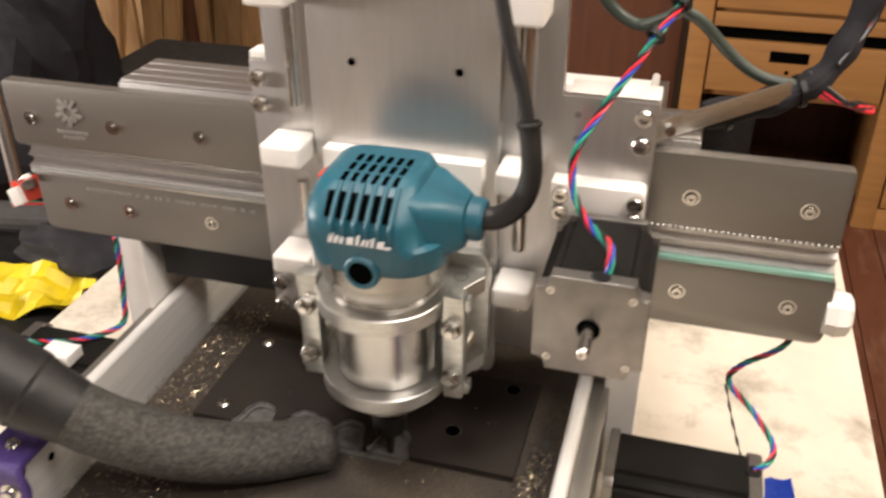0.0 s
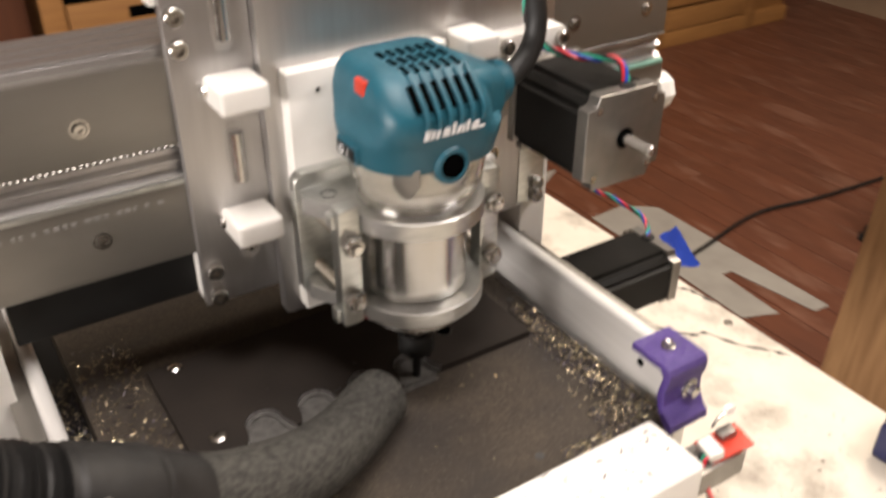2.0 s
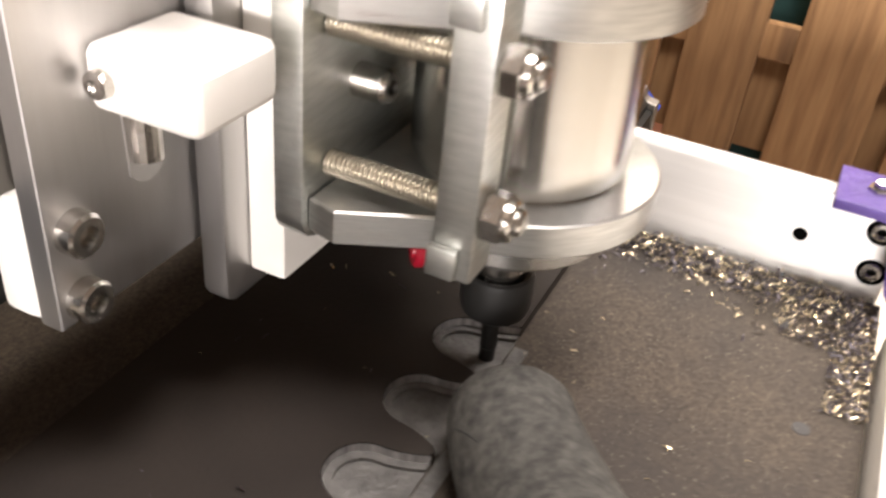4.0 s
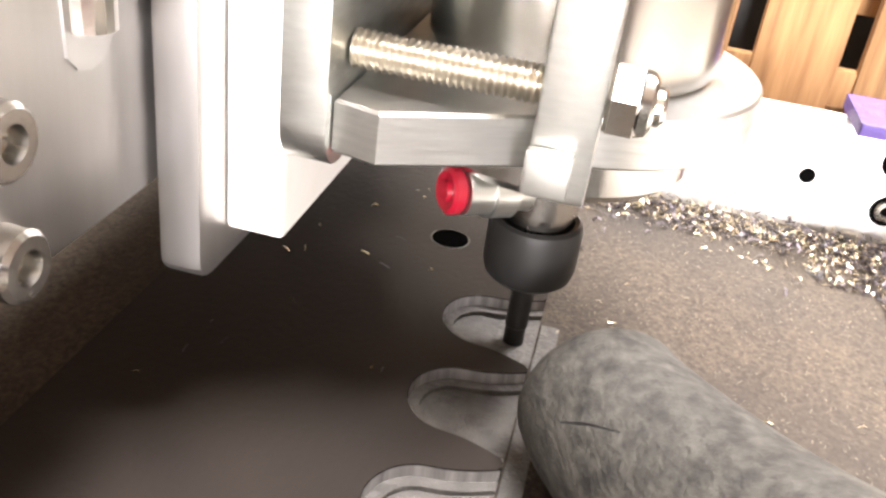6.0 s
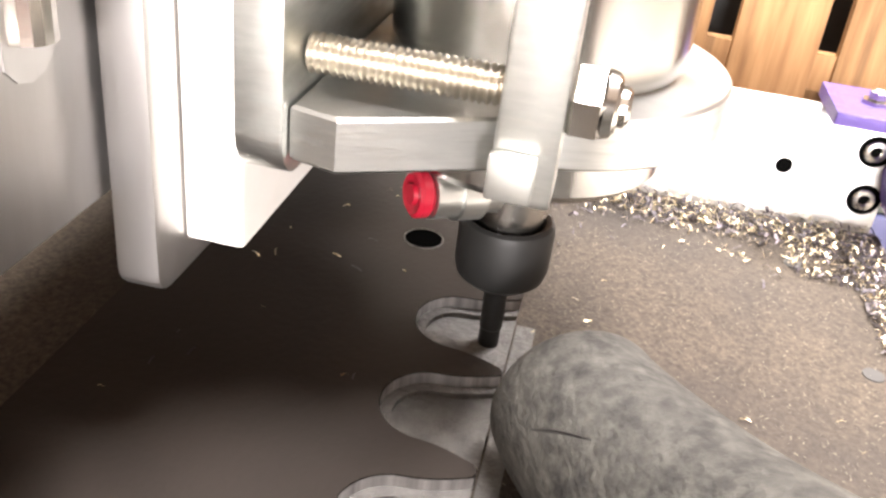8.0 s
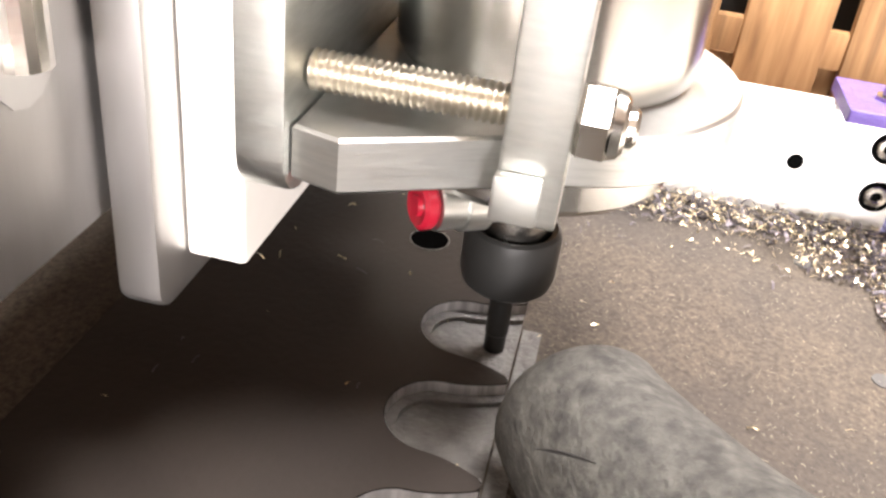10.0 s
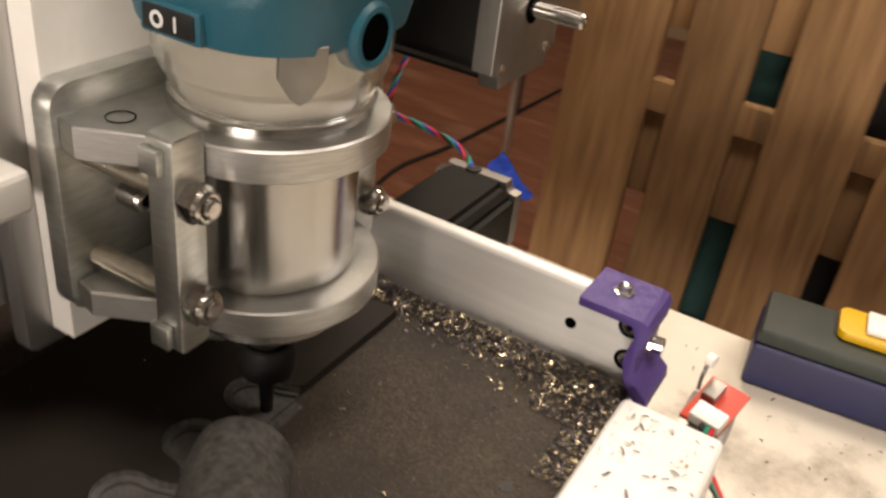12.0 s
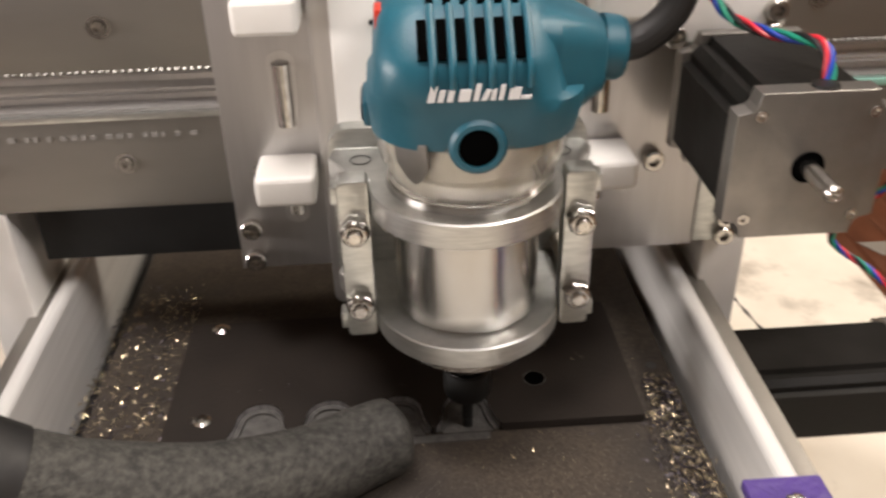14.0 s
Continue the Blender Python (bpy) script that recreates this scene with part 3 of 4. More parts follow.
# white block set behind the lower left end of the plate
part("white_block", box(-0.0938, -0.070, -0.0008, 0.0097, 0.0495, 0.0797, 0.003, 3), WHITE, car, "white block behind the plate")
part("top_bracket", box(0.081, 0.1275, -0.0008, 0.020, 0.2030, 0.2104, 0.0008), WHITE, car)
part("side_bracket", box(0.1077, 0.1275, -0.0068, -0.0012, 0.052, 0.0915, 0.0005), ALU_SAWN, car)

# ---- vertical slide ----
slide = thing("vertical_slide", (0.0, -0.014, 0.035), "tall satin aluminium slide plate with a white plastic pad", "machine slide")
part("slide_plate", prism(rounded(-0.0545, 0.0495, 0.0345, 0.46, 0.004, 4, (0, 0, 1, 1)), -0.0150, -0.0078, "y", 0.0012), ALU, slide)
part("white_pad", box(-0.0460, 0.0430, -0.0250, -0.0152, 0.0410, 0.1745, 0.0010), WHITE, slide, "white plastic backing pad")
for x, z in ((-0.030, 0.2205), (0.028, 0.2200)):
    part("drilled_hole", lathe((x, -0.0151, z), (0, -1, 0), [(0, 0), (0, 0.0019), (0.0002, 0.0021), (0.0003, 0.0016), (0.0001, 0)], 14), DARK, slide)
part("pad_pin", lathe((-0.0305, -0.0251, 0.164), (0, -1, 0), [(0, 0), (0, 0.0012), (0.0003, 0.001), (0.0003, 0)], 10), DARK, slide)

# ---- router mount ----
AX, AY = 0.0, -0.062
mount = thing("router_mount", (0.0, -0.05, 0.05), "machined aluminium clamp mount with long threaded rods", "tool mount")
part("back_plate", prism(rounded(-0.0500, 0.0500, 0.0555, 0.1260, 0.007, 5), -0.0325, -0.0252, "y", 0.0006), ALU_SAWN, mount)


def ring_plate(z0, z1, r):
    pts = [(0.0478, -0.0328), (-0.0478, -0.0328), (-0.0498, -0.0402), (-0.0385, -0.0612), (-0.0345, -0.0612)]
    a0 = math.atan2(-0.0642 - AY, -0.0345)
    for k in range(65):
        a = math.pi + (a0 % math.tau - math.pi) + k * (math.pi - 2 * (a0 % math.tau - math.pi)) / 64
        pts.append((AX + r * math.cos(a), AY + r * math.sin(a)))
    pts += [(0.0345, -0.0612), (0.0385, -0.0612), (0.0498, -0.0402)]
    return prism(pts, z0, z1, "z", 0.0005, seg=1)


part("upper_ring", ring_plate(0.1085, 0.1180, 0.0350), ALU_MILLED, mount)
part("lower_ring", ring_plate(0.0590, 0.0675, 0.0350), ALU_MILLED, mount)
for z in (0.1182,):
    part("ring_hole", lathe((-0.0375, -0.044, z), (0, 0, 1), [(-0.0005, 0), (-0.0005, 0.0036), (0.0001, 0.0040), (0.0001, 0.0037)], 18), DARK, mount)
    part("ring_hole", lathe((0.0375, -0.044, z), (0, 0, 1), [(-0.0005, 0), (-0.0005, 0.0036), (0.0001, 0.0040), (0.0001, 0.0037)], 18), DARK, mount)
for s in (-1, 1):
    x = 0.0402 * s
    strap = part("clamp_bar", prism(rounded(x - 0.0055, x + 0.0055, 0.0572, 0.1225, 0.0018, 3), -0.0706, -0.0615, "y", 0.0007), ALU_SAWN, mount)
    for z0, z1 in ((0.1125, 0.1195), (0.0590, 0.0660)):
        part("bar_foot", box(x + s * 0.0056 - 0.0012 * (s < 0) * 2, x + s * 0.0056 + 0.0024 * (s > 0), -0.0680, -0.0613, z0, z1, 0.0006), ALU_SAWN, mount)
    for z in (0.1045, 0.0730):
        rows = [(0, 0)]
        for k in range(39):
            rows += [(k * 0.00113, 0.00250), (k * 0.00113 + 0.0004, 0.0030), (k * 0.00113 + 0.00062, 0.0030)]
        part("threaded_rod", lathe((x, -0.0328, z), (0, -1, 0), rows + [(0.0445, 0.0022), (0.0445, 0)], 28), ZINC, mount, "yellowish plated threaded rod", crease=30)
        nut = part("lock_nut", lathe((x, -0.0707, z), (0, -1, 0), [(0, 0), (0, 0.0052), (0.0006, 0.0056), (0.0042, 0.0056), (0.0048, 0.0050)], 6), STEEL, mount)
        part("nut_collar", lathe((x, -0.0753, z), (0, -1, 0), [(0, 0.0050), (0.0014, 0.0046), (0.0020, 0.0038), (0.0020, 0.0032)], 20), STEEL, nut)
        part("rod_end", lathe((x, -0.0753, z), (0, -1, 0), [(0, 0.0030), (0.0030, 0.0029), (0.0036, 0.0022), (0.0036, 0)], 16), STEEL, nut)
    cap_screw(mount, (0.028 * s, -0.0324, 0.088), (0, -1, 0), 0.0040, 0.0085)

# ---- trim router ----
router = thing("trim_router", (AX, AY, 0.0), "teal and silver trim router with clear housing and red switch", "router")
part("motor_barrel", lathe((AX, AY, 0.0), (0, 0, 1), [(0.0475, 0), (0.0475, 0.0150), (0.0478, 0.0240), (0.0500, 0.0262), (0.0578, 0.0262), (0.0578, 0.0256), (0.0692, 0.0256), (0.0692, 0.0266), (0.1070, 0.0266), (0.1070, 0.0258), (0.1120, 0.0258), (0.1190, 0.0262), (0.1190, 0)], 56), ALU_TURNED, router, "turned aluminium motor barrel")
part("clear_housing", lathe((AX + 0.002, AY, 0.0), (0, 0, 1), [(0.1207, 0.0262), (0.1207, 0.0288), (0.1216, 0.0296), (0.1226, 0.0284), (0.1260, 0.0296), (0.1300, 0.0318), (0.1345, 0.0330), (0.1440, 0.0332), (0.1440, 0.0316), (0.1345, 0.0314), (0.1226, 0.0268)], 56), CLEAR, router, "clear yellowed plastic housing")
part("collar", lathe((AX, AY, 0.0), (0, 0, 1), [(0.1180, 0.0262), (0.1180, 0.0284), (0.1184, 0.0284), (0.1206, 0.0280), (0.1206, 0.0262)], 56), ALU_TURNED, router)
part("inner_motor", lathe((AX, AY, 0.0), (0, 0, 1), [(0.119, 0), (0.119, 0.0235), (0.1275, 0.0245), (0.1300, 0.0270), (0.1435, 0.0285), (0.1435, 0)], 48), RAIL, router)
body = part("teal_body", loft([
    (0.1415, -0.0300, 0.0340, -0.0905, -0.0330, 0.024), (0.1428, -0.0322, 0.0365, -0.0932, -0.0312, 0.024),
    (0.1530, -0.0330, 0.0380, -0.0945, -0.0300, 0.022), (0.1575, -0.0326, 0.0372, -0.0948, -0.0300, 0.020),
    (0.1590, -0.0308, 0.0310, -0.0952, -0.0300, 0.016), (0.1685, -0.0300, 0.0275, -0.0948, -0.0302, 0.013),
    (0.1725, -0.0294, 0.0265, -0.0928, -0.0305, 0.012), (0.1790, -0.0280, 0.0250, -0.0868, -0.0315, 0.012), (0.1838, -0.0252, 0.0232, -0.0810, -0.0340, 0.011), (0.1858, -0.0205, 0.0200, -0.0760, -0.0380, 0.009)], 7), TEAL, router, "teal moulded plastic body", crease=50)
horn = bmesh.new()
secs = [(0.018, 0.1480, 0.1820, -0.086, -0.036), (0.028, 0.1465, 0.1800, -0.085, -0.037), (0.038, 0.1470, 0.1765, -0.078, -0.043), (0.0450, 0.1500, 0.1735, -0.073, -0.047), (0.0460, 0.1530, 0.1720, -0.070, -0.049)]
rings = []
for x, z0, z1, y0, y1 in secs:
    rings.append([horn.verts.new((x, b, a)) for a, b in rounded(z0, z1, y0, y1, 0.008, 5)])
for ra, rb in zip(rings, rings[1:]):
    for k in range(len(ra)):
        j = (k + 1) % len(ra)
        horn.faces.new((ra[k], ra[j], rb[j], rb[k]))
horn.faces.new(rings[0])
horn.faces.new(rings[-1])
part("cord_horn", horn, TEAL, router)
part("cord_collar", lathe((0.0455, -0.0595, 0.1630), (1, 0, -0.08), [(0, 0), (0, 0.0112), (0.006, 0.0108), (0.0078, 0.0098), (0.0078, 0)], 26), TEAL, router, "ribbed teal cord collar")
SLOPE = Matrix.Translation((0, -0.0893, 0.1770)) @ Matrix.Rotation(radians(-42), 4, "X")
for k in range(6):
    x = -0.0150 + k * 0.0058
    bm = box(x - 0.0015, x + 0.0015, -0.0008, 0.0006, -0.0062, 0.0068, 0.0004)
    bm.transform(SLOPE)
    part("vent_slot", bm, DARK, router)
    bm = tube([(x + 0.0029, -0.0952, 0.1640), (x + 0.0029, -0.0958, 0.1700), (x + 0.0029, -0.0925, 0.1748), (x + 0.0029, -0.0865, 0.1806), (x + 0.0029, -0.0800, 0.1850)], 0.0012, 8, 4)
    part("vent_rib", bm, TEAL, router)
for r in range(3):
    for k in range(6):
        x = -0.0120 + k * 0.0052
        y = -0.0755 + r * 0.0105
        bm = box(x - 0.0012, x + 0.0012, -0.0036, 0.0036, -0.0008, 0.0006, 0.0003)
        bm.transform(Matrix.Translation((0, y, (0.1856, 0.1860, 0.1860)[r])) @ Matrix.Rotation(radians((6, 0, 0)[r]), 4, "X"))
        part("vent_slot", bm, DARK, router)
sw = part("power_switch", box(-0.0290, -0.0225, -0.0700, -0.0600, 0.1735, 0.1815, 0.0012), RED, router, "red power switch")
part("rocker_frame", box(-0.0345, -0.0300, -0.0700, -0.0500, 0.1425, 0.1512, 0.0012), TEAL, router)
rocker = part("rocker_switch", box(-0.0352, -0.0310, -0.0685, -0.0515, 0.1436, 0.1502, 0.0010), BLACK, router, "black rocker switch marked O and I")
part("mark_off", lathe((-0.0353, -0.0568, 0.1469), (-1, 0, 0), [(0, 0.0012), (0.0002, 0.0013), (0.0002, 0.0021), (0, 0.0022)], 20), LOGO, rocker)
part("mark_on", box(-0.0355, -0.0353, -0.0632, -0.0625, 0.1450, 0.1488, 0), LOGO, rocker)
tab = prism([(-0.0062, 0.0), (0.0062, 0.0), (0.0062, -0.0085), (0.0030, -0.0140), (0.0, -0.0165), (-0.0030, -0.0140), (-0.0062, -0.0085)], -0.0012, 0.0006, "y", 0.0004)
tab.transform(Matrix.Translation((-0.0195, -0.0888, 0.1452)) @ Matrix.Rotation(radians(-36), 4, "Z") @ Matrix.Rotation(radians(9), 4, "X"))
part("depth_tab", tab, MOTOR_STEEL, router, "pointed grey metal tab")
part("lock_boss", lathe((0.0012, -0.0900, 0.1445), (0, -1, 0), [(-0.004, 0.0096), (0.0045, 0.0092), (0.0058, 0.0080), (0.0058, 0.0064), (0.0010, 0.0060), (0.0010, 0)], 28), TEAL, router)
# black disc that stands for the shade down the boss hole
part("boss_hole_shade", lathe((0.0012, -0.0946, 0.1445), (0, -1, 0), [(0, 0), (0.0002, 0.0061), (0.0008, 0.0060), (0.0012, 0.0030), (0.0009, 0)], 24), DARK, router)
for x0, w, z0, h, lean in ((-0.0148, 0.0022, 0, 0.0050, 0.25), (-0.0118, 0.0018, 0, 0.0036, 0.25), (-0.0090, 0.0018, 0, 0.0036, 0.25), (-0.0055, 0.0034, 0, 0.0036, 0.2), (-0.0010, 0.0016, 0, 0.0052, 0.2), (0.0014, 0.0016, 0, 0.0034, 0.5), (0.0042, 0.0014, 0, 0.0034, 0.2), (0.0066, 0.0014, 0, 0.0046, 0.2), (0.0096, 0.0034, 0, 0.0036, 0.2), (0.0134, 0.0030, 0, 0.0010, 0.2)):
    bm = prism([(x0, 0), (x0 + w, 0), (x0 + w + lean * h, h), (x0 + lean * h, h)], -0.0004, 0.0004, "y")
    bm.transform(Matrix.Translation((0.0005, -0.0960, 0.1605)))
    part("badge_bar", bm, LOGO, router, smooth=False)
part("collet_shaft", lathe((AX, AY, 0.0), (0, 0, 1), [(0.0285, 0), (0.0285, 0.0068), (0.0345, 0.0072), (0.0350, 0.0080), (0.0395, 0.0080), (0.0400, 0.0092), (0.0475, 0.0092), (0.0475, 0)], 32), STEEL, router)
part("collet_cover", lathe((AX, AY, 0.0), (0, 0, 1), [(0.0176, 0), (0.0174, 0.0050), (0.0180, 0.0076), (0.0194, 0.0092), (0.0218, 0.0098), (0.0302, 0.0098), (0.0318, 0.0094), (0.0324, 0.0087), (0.0320, 0.0078), (0.0288, 0.0074), (0.0288, 0)], 40), BLACK, router, "black rounded collet cover")
part("cutter_bit", lathe((AX, AY, 0.0), (0, 0, 1), [(0.0008, 0), (0.0008, 0.0023), (0.0050, 0.0023), (0.0054, 0.0025), (0.0172, 0.0025), (0.0172, 0)], 20), BLACK, router, "dark cutting bit")
part("red_cap", lathe((-0.0225, -0.0445, 0.0440), (0.62, -0.78, -0.08), [(0.0014, 0), (0.0014, 0.0018), (0.0022, 0.0020), (0.0018, 0.0036), (0.0024, 0.0044), (0.0040, 0.0044), (0.0048, 0.0038), (0.0048, 0)], 26), CRIMSON, mount, "red plastic end cap")
part("cap_stem", lathe((-0.0194, -0.0484, 0.0436), (0.62, -0.78, -0.08), [(0, 0), (0, 0.0046), (0.0050, 0.0046), (0.0052, 0.0052), (0.0100, 0.0052), (0.0102, 0.0040), (0.0140, 0.0040), (0.0140, 0)], 24), ALU_SAWN, mount)
cord = thing("power_cord", (0.053, -0.06, 0.16), "thick black rubber power cord with a strain sleeve", "cord")
part("strain_sleeve", tube([(0.0495, -0.0595, 0.1635), (0.0600, -0.059, 0.1650), (0.0705, -0.058, 0.1745), (0.0745, -0.057, 0.190), (0.0720, -0.055, 0.2130)], lambda s: 0.0062 - 0.0012 * s, 18), CUFF, cord)
part("sleeve_rim", lathe((0.0722, -0.0551, 0.2115), (-0.12, 0.1, 1), [(0, 0.0050), (0.0008, 0.0060), (0.0022, 0.0060), (0.0030, 0.0045)], 20), CUFF, cord)
part("cord", tube([(0.0720, -0.055, 0.2110), (0.0670, -0.052, 0.2300), (0.0590, -0.048, 0.2520), (0.0520, -0.043, 0.285), (0.048, -0.035, 0.34), (0.05, -0.02, 0.42)], 0.0034, 14), CUFF, cord)


# ---- stepper motors ----
def stepper(label, half=0.0262, length=0.066, cap=0.0085):
    """A motor at the origin: shaft along -y, its visible end cap in front, and its body behind."""
    m = thing("stepper_motor", (0, 0, 0), label, "stepper motor", "stepper motors of the machine")
    h = half
    cut = [(h, -h + 0.007), (h, h - 0.007), (h - 0.0045, h - 0.006), (h - 0.006, h - 0.0045), (h - 0.007, h), (-h + 0.007, h), (-h + 0.006, h - 0.0045), (-h + 0.0045, h - 0.006), (-h, h - 0.007), (-h, -h + 0.007), (-h + 0.0045, -h + 0.006), (-h + 0.006, -h + 0.0045), (-h + 0.007, -h), (h - 0.007, -h), (h - 0.006, -h + 0.0045), (h - 0.0045, -h + 0.006)]
    part("end_cap", prism(cut, 0.0, cap, "y", 0.0006), MOTOR_STEEL, m, "grey machined end cap")
    b = h - 0.0006
    lam = [(b, -b + 0.010), (b, b - 0.010), (b - 0.003, b - 0.009), (b - 0.003, b - 0.006), (b - 0.006, b - 0.003), (b - 0.009, b - 0.003), (b - 0.010, b), (-b + 0.010, b), (-b + 0.009, b - 0.003), (-b + 0.006, b - 0.003), (-b + 0.003, b - 0.006), (-b + 0.003, b - 0.009), (-b, b - 0.010), (-b, -b + 0.010), (-b + 0.003, -b + 0.009), (-b + 0.003, -b + 0.006), (-b + 0.006, -b + 0.003), (-b + 0.009, -b + 0.003), (-b + 0.010, -b), (b - 0.010, -b), (b - 0.009, -b + 0.003), (b - 0.006, -b + 0.003), (b - 0.003, -b + 0.006), (b - 0.003, -b + 0.009)]
    part("motor_body", prism(lam, cap + 0.0002, length - 0.006, "y", 0.0004), MOTOR_BLACK, m, "black laminated motor body")
    part("mounting_flange", prism(cut, length - 0.0058, length, "y", 0.0005), MOTOR_STEEL, m)
    part("bearing_recess", lathe((0, -0.0001, 0), (0, -1, 0), [(0, 0), (0, 0.0052), (0.0003, 0.0056), (0.0003, 0.0050), (0.0001, 0)], 22), DARK, m)
    part("shaft", lathe((0, 0, 0), (0, -1, 0), [(0, 0), (0, 0.0030), (0.0195, 0.0030), (0.0205, 0.0023), (0.0205, 0.0010), (0.0195, 0)], 20), STEEL, m, "bright steel shaft")
    for sx in (-1, 1):
        for sz in (-1, 1):
            part("screw", lathe((sx * (h - 0.0075), 0.0, sz * (h - 0.0075)), (0, -1, 0), [(-0.001, 0), (-0.001, 0.0022), (0.0004, 0.0020), (0.0004, 0.001), (-0.0002, 0)], 12), STEEL, m)
    part("wire_grommet", lathe((0.003, 0.005, h - 0.0004), (0, 0, 1), [(0, 0), (0, 0.0048), (0.0012, 0.0042), (0.0016, 0)], 16), BLACK, m)
    return m


head_motor = stepper("black stepper motor with a grey end cap on the carriage")
head_motor.matrix_world = pose(0.1105, -0.0900, 0.1295)
right_motor = stepper("black stepper motor lying along the table with blue tape", 0.0250, 0.086, 0.0075)
right_motor.matrix_world = pose(0.2095, -0.0335, -0.0120, 0, 0, 90) @ Matrix.Diagonal((1, 1, 0.84, 1))
left_motor = copy_thing(right_motor, pose(-0.281, -0.0335, -0.0120, 0, 0, -90))
left_motor["label"] = "black stepper motor beside the machine bed under the hose"

tape = thing("masking_tape", (0.212, -0.05, 0.0), "piece of blue masking tape stuck to the motor end", "tape")
bm = bmesh.new()
far, near = ((0.2100, -0.0350, 0.0100), (0.2230, -0.0370, 0.0150)), ((0.2120, -0.0540, -0.0060), (0.2330, -0.0560, -0.0100))
rows = []
for i in range(6):
    a, b = (Vector(far[k]).lerp(Vector(near[k]), i / 5) for k in (0, 1))
    rows.append([a.lerp(b, k / 4) + Vector((0, 0, 0.0010 * math.sin(i * 1.3 + k * 1.7))) for k in range(5)])
vs = [[bm.verts.new(p) for p in r] for r in rows]
for ra, rb in zip(vs, vs[1:]):
    for k in range(4):
        bm.faces.new((ra[k], ra[k + 1], rb[k + 1], rb[k]))
bmesh.ops.solidify(bm, geom=bm.faces[:], thickness=0.0004)
part("tape_strip", bm, BLUE_TAPE, tape)

# ---- wires ----
FOUR = (("red_strand", W_RED), ("blue_strand", W_BLUE), ("green_strand", W_GREEN), ("black_strand", W_BLACK))
w1 = thing("motor_wires", (0.1, -0.05, 0.15), "twisted red, blue, green and black motor wires", "wires")
twisted_wires(w1, [(0.1145, -0.0815, 0.1495), (0.1165, -0.0800, 0.1580), (0.1150, -0.0730, 0.1655), (0.1050, -0.0560, 0.1640), (0.0960, -0.0400, 0.1660), (0.0905, -0.0310, 0.1760), (0.0910, -0.0260, 0.1900), (0.1010, -0.0130, 0.2080), (0.1140, 0.000, 0.2280), (0.1280, 0.020, 0.2480), (0.150, 0.045, 0.275), (0.19, 0.09, 0.32)], FOUR)
w2 = thing("motor_wires", (0.2, -0.01, 0.03), "thin twisted wires running down to the table motor", "wires")
twisted_wires(w2, [(0.222, 0.03, 0.085), (0.214, 0.022, 0.062), (0.192, 0.017, 0.046), (0.187, 0.015, 0.034), (0.202, 0.004, 0.024), (0.214, -0.010, 0.015), (0.2135, -0.020, 0.010), (0.2045, -0.030, 0.0085)], FOUR, 0.02, 0.0011, 0.0008)
w3 = thing("motor_wires", (-0.22, -0.02, 0.03), "thin twisted wires running down behind the gantry leg", "wires")
twisted_wires(w3, [(-0.208, -0.004, 0.082), (-0.209, -0.004, 0.060), (-0.211, -0.005, 0.036), (-0.214, -0.010, 0.015), (-0.235, -0.030, 0.012), (-0.262, -0.040, 0.012), (-0.275, -0.036, 0.0085)], FOUR, 0.02, 0.0012, 0.0009)
part("plug", box(-0.246, -0.224, -0.056, -0.040, 0.0092, 0.0175, 0.001), WHITE, w3, "white plug")
harness = thing("cable_harness", (0.2, 0.05, 0.2), "black sleeved cable harness with loose red wires", "cable")
part("sleeve", tube([(0.150, 0.045, 0.187), (0.185, 0.055, 0.196), (0.208, 0.066, 0.208), (0.222, 0.080, 0.235), (0.232, 0.095, 0.275), (0.235, 0.12, 0.34)], lambda s: 0.0075 + 0.001 * math.sin(s * 40), 14), CLOTH, harness)
for k, (mat, name) in enumerate(((W_RED, "red_wire"), (W_BLACK, "black_wire"), (W_RED, "red_wire"), (W_BLACK, "black_wire"), (W_BLACK, "black_wire"))):
    part(name, tube([(0.200, 0.060, 0.203 + 0.002 * k), (0.212 + 0.002 * k, 0.058, 0.198), (0.224, 0.062 - 0.002 * k, 0.194 + 0.001 * k), (0.236 - 0.002 * k, 0.066, 0.190 + 0.0012 * k), (0.24, 0.085, 0.186)], 0.0013, 8), mat, harness)
    part(name, tube([(0.214, 0.066 - 0.001 * k, 0.212 + 0.001 * k), (0.226 + 0.001 * k, 0.078, 0.238), (0.2335, 0.090 - 0.001 * k, 0.272), (0.237, 0.115, 0.335)], 0.0012, 8), mat, harness)
for p in ((0.160, 0.048, 0.188), (0.196, 0.060, 0.200)):
    part("cable_tie", lathe(p, (0.9, 0.3, 0.2), [(0, 0.008), (0, 0.0092), (0.003, 0.0092), (0.003, 0.008)], 18), BLACK, harness)
strap = thing("metal_strap", (0.135, 0.003, 0.19), "flat bare metal strap screwed to the carriage", "strap")
bm = box(-0.006, 0.078, -0.0006, 0.0006, -0.0055, 0.0055, 0.0003)
bm.transform(Matrix.Translation((0.130, 0.0055, 0.1925)) @ Matrix.Rotation(math.atan2(0.045, 0.061), 4, "Z") @ Matrix.Rotation(radians(-8), 4, "Y"))
part("strip", bm, ALU_SAWN, strap)
part("screw", lathe((0.1335, 0.0040, 0.1930), (0.3, -1, 0), [(-0.006, 0), (-0.006, 0.0030), (0.0016, 0.0028), (0.0018, 0)], 12), STEEL, strap)
cable = thing("green_cable", (0.12, 0.06, 0.2), "looped green-grey round cable tied behind the carriage", "cable")
part("loop", tube([(0.070, 0.030, 0.300), (0.080, 0.050, 0.262), (0.092, 0.060, 0.240), (0.108, 0.060, 0.230), (0.122, 0.052, 0.236), (0.134, 0.045, 0.246)], 0.0034, 12), CABLE, cable)
